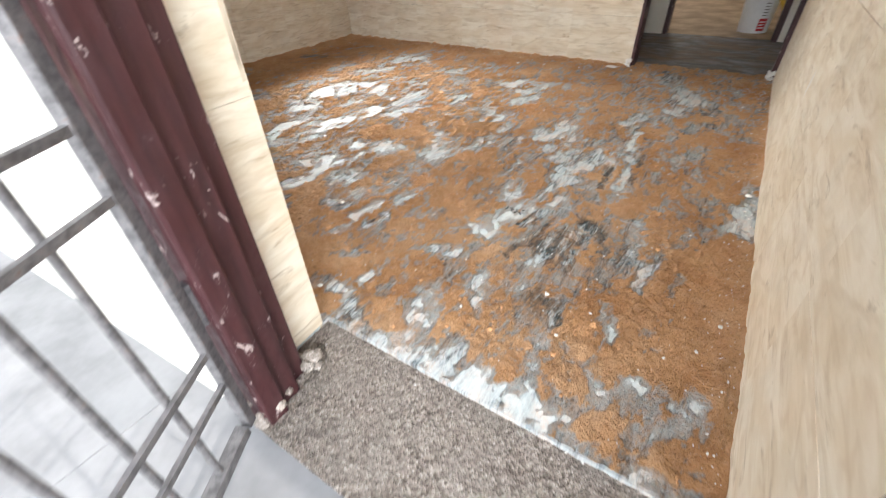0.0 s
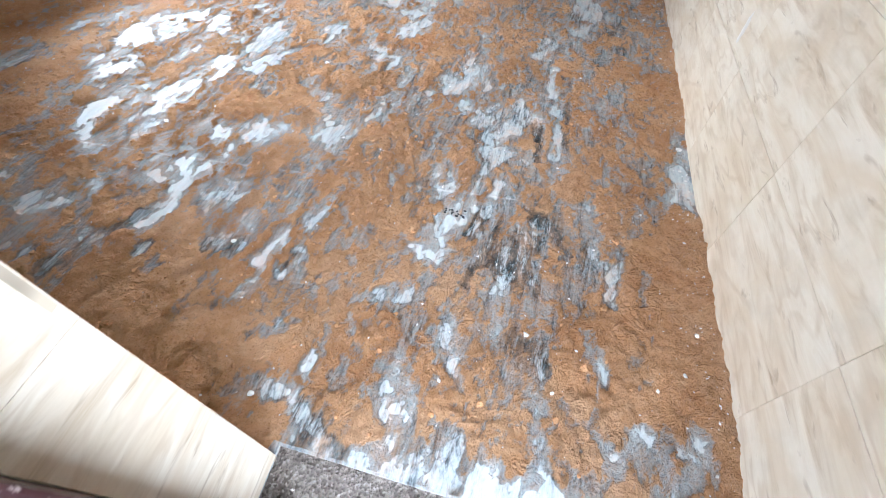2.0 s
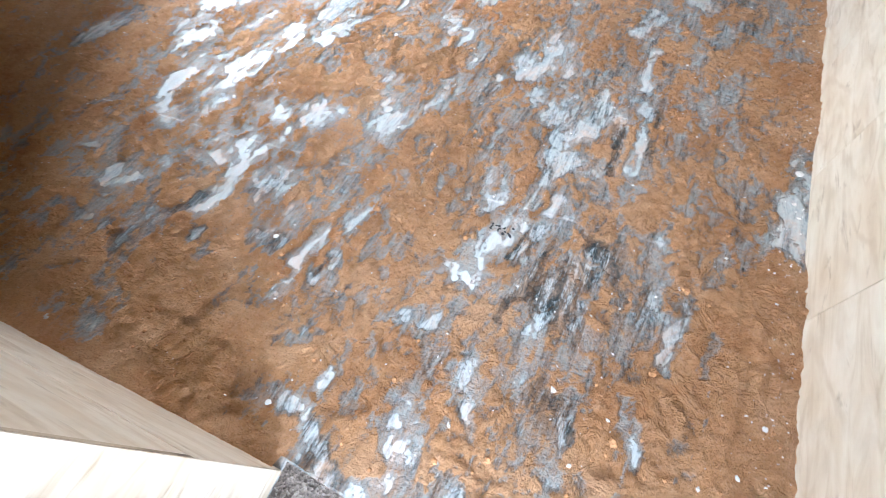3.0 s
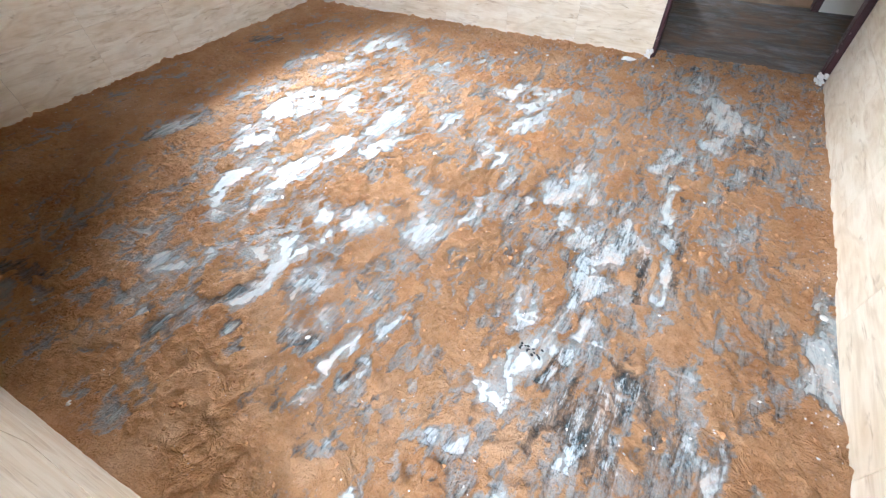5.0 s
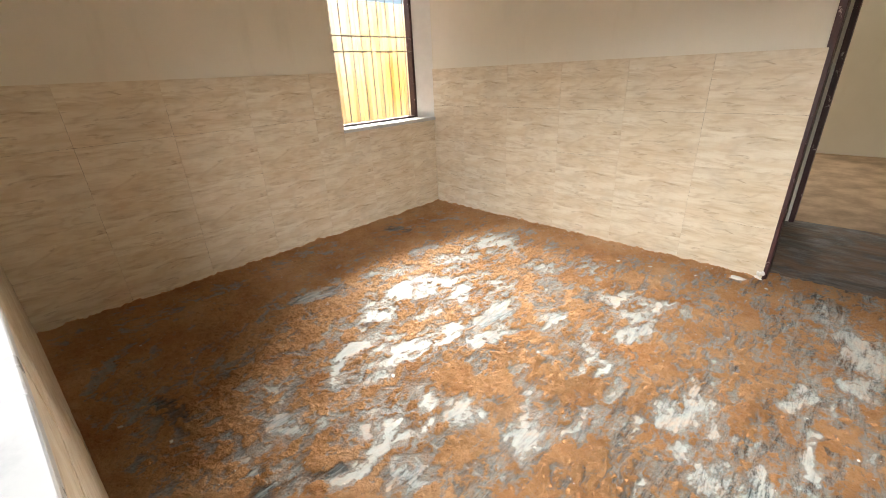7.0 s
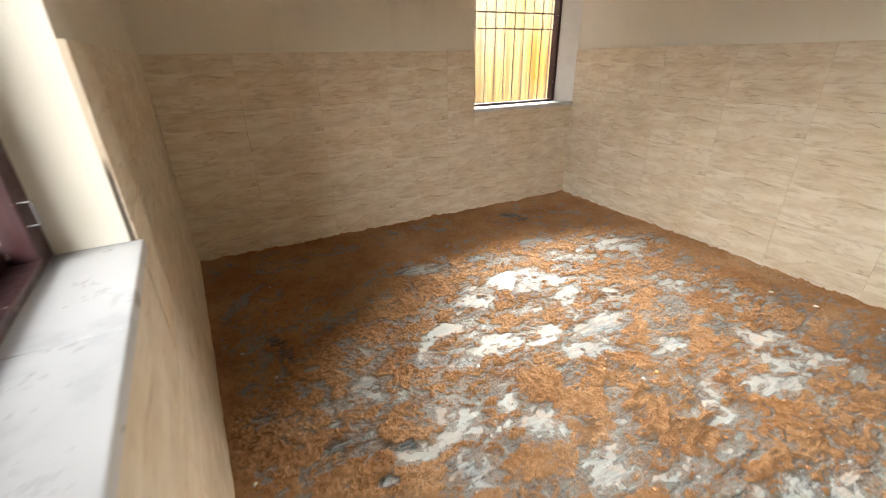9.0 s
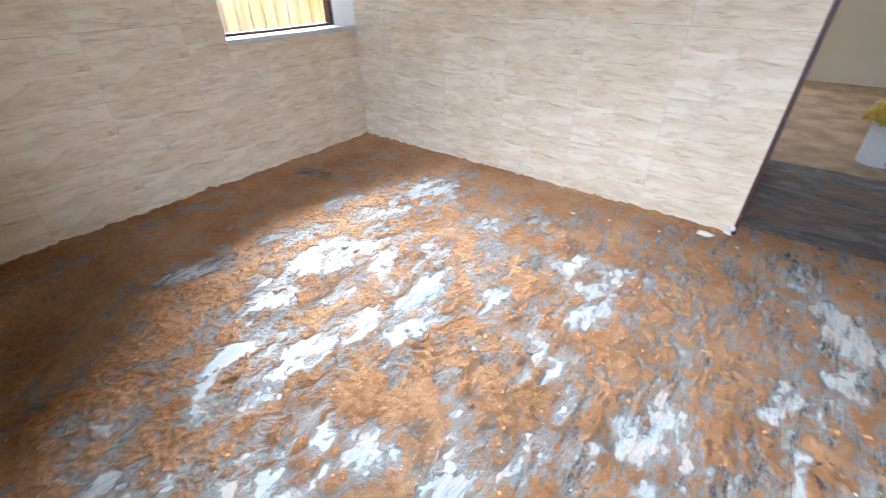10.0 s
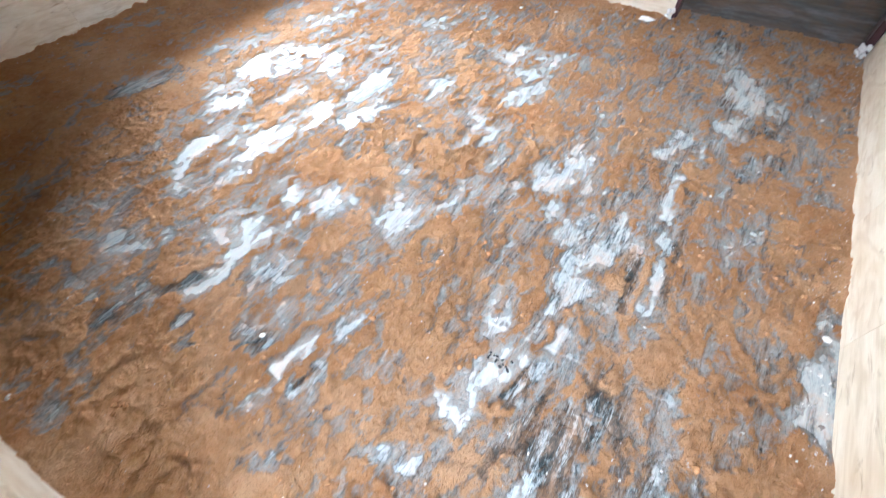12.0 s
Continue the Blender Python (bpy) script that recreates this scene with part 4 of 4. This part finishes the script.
def grit():
    """Uncounted crumbs of plaster and tile over the sand."""
    rnd = random.Random(5)
    verts, faces = [], []
    pts = np.array([(rnd.uniform(XL + 0.03, -0.01), rnd.uniform(-0.05, YF - 0.02)) for _ in range(1500)])
    edge = np.array([(rnd.choice((-0.008 - rnd.expovariate(28), -0.9 - rnd.random() * 2.6)), rnd.uniform(0.04, YF - 0.02)) for _ in range(600)])
    edge[edge[:, 0] < -0.6, 1] = YF - 0.015 - np.abs(np.random.RandomState(3).normal(0, 0.05, (edge[:, 0] < -0.6).sum()))
    pts = np.concatenate([pts, edge])
    hs = dust_height(pts[:, 0], pts[:, 1])[0]
    for (x, y), h in zip(pts, hs):
        if x < -0.945 and y < 0.02 or x > -0.003:
            continue
        r = min(0.0065, 0.0016 + rnd.expovariate(900))
        a, z = rnd.uniform(0, 6.3), max(h, 0.0)
        n = len(verts)
        for k, s in ((0, 1.3), (1, 0.8), (2, 1.1), (3, 0.7)):
            verts.append((x + s * r * math.cos(a + k * 1.57), y + s * r * math.sin(a + k * 1.57), z - 0.0005))
        verts.append((x + 0.2 * r, y, z + r * rnd.uniform(0.5, 0.9)))
        faces += [(n + k, n + (k + 1) % 4, n + 4) for k in range(4)]
    me = bpy.data.meshes.new("grit")
    me.from_pydata(verts, [], faces)
    me.materials.append(M_CHIP)
    return tagged(new("grit", me), "fine pale crumbs of plaster strewn over the floor", "debris", kind="stuff")


grit()


def sand_clods():
    """Uncounted small lumps of caked sand, thickest where the floor was trodden."""
    rnd = random.Random(8)
    pts = []
    while len(pts) < 5200:
        x, y = rnd.uniform(XL + 0.03, -0.01), rnd.uniform(0.03, YF - 0.02)
        if rnd.random() < 0.3 + 0.7 * math.exp(-((x + 1.6) ** 2 + (y - 1.4) ** 2) / 1.2):
            pts.append((x, y))
    pts = np.array(pts)
    hs, cover, _ = dust_height(pts[:, 0], pts[:, 1])
    verts, faces = [], []
    for (x, y), h, c in zip(pts, hs, cover):
        if c < 0.16:
            continue
        r = min(0.010, 0.0026 + rnd.expovariate(560))
        a, n = rnd.uniform(0, 6.3), len(verts)
        for level, (k, z) in enumerate(((1.0, -0.001), (0.62, 0.42 * r))):
            for i in range(5):
                s = k * r * rnd.uniform(0.7, 1.25)
                verts.append((x + s * math.cos(a + i * 1.257), y + s * math.sin(a + i * 1.257), h + z * rnd.uniform(0.8, 1.2)))
        faces += [(n + i, n + (i + 1) % 5, n + 5 + (i + 1) % 5, n + 5 + i) for i in range(5)] + [tuple(range(n + 5, n + 10))]
    me = bpy.data.meshes.new("sand_clods")
    me.from_pydata(verts, [], faces)
    me.materials.append(M_CLOD)
    return tagged(new("sand_clods", me), "small caked lumps of orange sand on the floor", "sand", kind="stuff")


sand_clods()


def flat_heap(name, x, y, w, d, h, material, seed):
    bm = bmesh.new()
    na, nr = 36, 8
    top = bm.verts.new((0, 0, h))
    rings = []
    for j in range(1, nr + 1):
        s = j / nr
        ring = []
        for i in range(na):
            a = 2 * math.pi * i / na
            k = 1 + 0.35 * noise.noise(Vector((2 * math.cos(a), 2 * math.sin(a), seed)))
            ring.append(bm.verts.new((w * s * k * math.cos(a), d * s * k * math.sin(a), h * (1 - s ** 2) * (1 + 0.3 * noise.noise(Vector((3 * s * math.cos(a), 3 * s * math.sin(a), seed + 4)))) - 0.001)))
        rings.append(ring)
    for i in range(na):
        bm.faces.new((top, rings[0][i], rings[0][(i + 1) % na]))
    for a, b in zip(rings, rings[1:]):
        for i in range(na):
            bm.faces.new((a[i], b[i], b[(i + 1) % na], a[(i + 1) % na]))
    ob = part(name, bm, material, None, "", True)
    ob.location = (x, y, 0.004)
    return ob


def specks(name, x, y, spread, count, seed, label):
    """A scatter of small black flecks standing for dark marks on the stone."""
    rnd = random.Random(seed)
    bm = bmesh.new()
    for _ in range(count):
        s = rnd.uniform(0.0022, 0.0055)
        m = pose(rnd.gauss(0, spread), rnd.gauss(0, spread * 0.5), 0.0006, 0, 0, rnd.uniform(0, 180)) @ Matrix.Diagonal((s * rnd.uniform(1, 2), s, 0.0012, 1))
        bmesh.ops.create_icosphere(bm, subdivisions=1, radius=1.0, matrix=m)
    ob = part(name, bm, M_BLACK_MARK, None, "")
    ob.location = (x, y, floor_level(x, y))
    return tagged(ob, label, "debris", kind="stuff")


specks("black_flakes", -0.747, 0.772, 0.019, 16, 4, "small black marks on the pale granite")
specks("black_flakes", -1.35, 2.21, 0.014, 7, 5, "small black marks on the pale granite")
tagged(flat_heap("plaster_powder", -0.985, 2.90, 0.045, 0.028, 0.010, M_CHIP, 2.0), "spilt heap of white plaster powder by the door post", "powder")


# ---- outside the left window: a painted corrugated sheet wall ----
def mat_sheet():
    k = Net("faded_yellow_sheet")
    pos = k.n("NewGeometry").outputs["Position"]
    blot = k.noise(pos, 1.1, 4, 0.6, 0.4)
    spot = k.n("VectorMath")
    spot.operation = "DISTANCE"
    mp = k.n("Mapping", Vector=pos)
    mp.inputs["Scale"].default_value = (1, 1.6, 0.8)
    k.t.links.new(mp.outputs[0], spot.inputs[0])
    spot.inputs[1].default_value = (-5.0, 3.66 * 1.6, 1.15 * 0.8)
    fac = k.math("ADD", spot.outputs["Value"], k.math("MULTIPLY", k.math("SUBTRACT", blot, 0.5), 0.7))
    col = k.ramp(blot, (0.38, (0.22, 0.195, 0.175)), (0.5, (0.24, 0.19, 0.115)), (0.62, (0.25, 0.18, 0.08)))
    col = k.mix(k.ramp(fac, (0.16, 1.0), (0.46, 0.0)), col, (0.27, 0.125, 0.016))
    k.bump(k.noise(pos, 30, 4, 0.6), 0.2, 0.005)
    return k.done(col, 0.6)


def corrugated_fence():
    ob = holder("corrugated_fence", pose(-5.0, 0, -0.45))
    tagged(ob, "faded yellow corrugated sheet fence outside the window", "fence")
    sheet_mat = mat_sheet()
    for s in range(6):
        bm = bmesh.new()
        y0, n = -0.6 + s * 1.02, 60
        cols = []
        for i in range(n + 1):
            y = y0 + 1.018 * i / n
            wave = max(-1.0, min(1.0, 1.9 * math.sin(y * 33)))
            front, back = 0.016 * wave, 0.016 * wave - 0.012
            cols.append([bm.verts.new((x, y, z)) for x, z in ((front, 0.0), (front, 2.46), (back, 2.46), (back, 0.0))])
        for a, b in zip(cols, cols[1:]):
            for q in range(4):
                bm.faces.new((a[q], b[q], b[(q + 1) % 4], a[(q + 1) % 4]))
        bm.faces.new(cols[0])
        bm.faces.new(cols[-1])
        bmesh.ops.recalc_face_normals(bm, faces=bm.faces[:])
        part("sheet", bm, sheet_mat, ob)
    for z in (0.5, 2.2):
        boxes("rail", M_STEEL, [((-0.08, -0.6, z), (-0.03, 5.5, z + 0.05))], ob, 0.003)
    return ob


corrugated_fence()
M_PINK = mat_plain("pink_red_plinth", (0.62, 0.36, 0.34), 0.85, 0.2, 5)
tagged(boxes("low_plinth", M_PINK, [((-4.94, -0.6, -0.45), (-4.72, 5.5, 0.50))], None, 0.012), "low pinkish plastered plinth along the fence", "plinth")


# ---- plaster smear on the wall by the entrance ----
def smear(name, m, w, h, material, seed):
    """A thin uneven dab on a wall face, in the plane y = 0, proud towards -y."""
    bm = bmesh.new()
    na, nr = 28, 4
    rings = []
    for j in range(nr, 0, -1):
        s = j / nr
        rings.append([bm.verts.new((w * s * math.cos(a) * k, -0.0022 * (1 - s ** 2) - 0.0002, h * s * math.sin(a) * k + 0.25 * w * s * math.cos(a)))
                      for a, k in ((2 * math.pi * i / na, 1 + 0.45 * noise.noise(Vector((2.2 * math.cos(2 * math.pi * i / na), 2.2 * math.sin(2 * math.pi * i / na), seed)))) for i in range(na))])
    for a, b in zip(rings, rings[1:]):
        for i in range(na):
            bm.faces.new((a[i], a[(i + 1) % na], b[(i + 1) % na], b[i]))
    bm.faces.new(rings[-1])
    bmesh.ops.recalc_face_normals(bm, faces=bm.faces[:])
    ob = part(name, bm, material, None, "", True)
    ob.matrix_basis = m
    return ob


tagged(smear("plaster_smear", pose(-0.0012, 1.40, 0.385, 0, 0, -90), 0.014, 0.045, M_CHIP, 3.0), "small white plaster smear on the wall tiles", "smear")
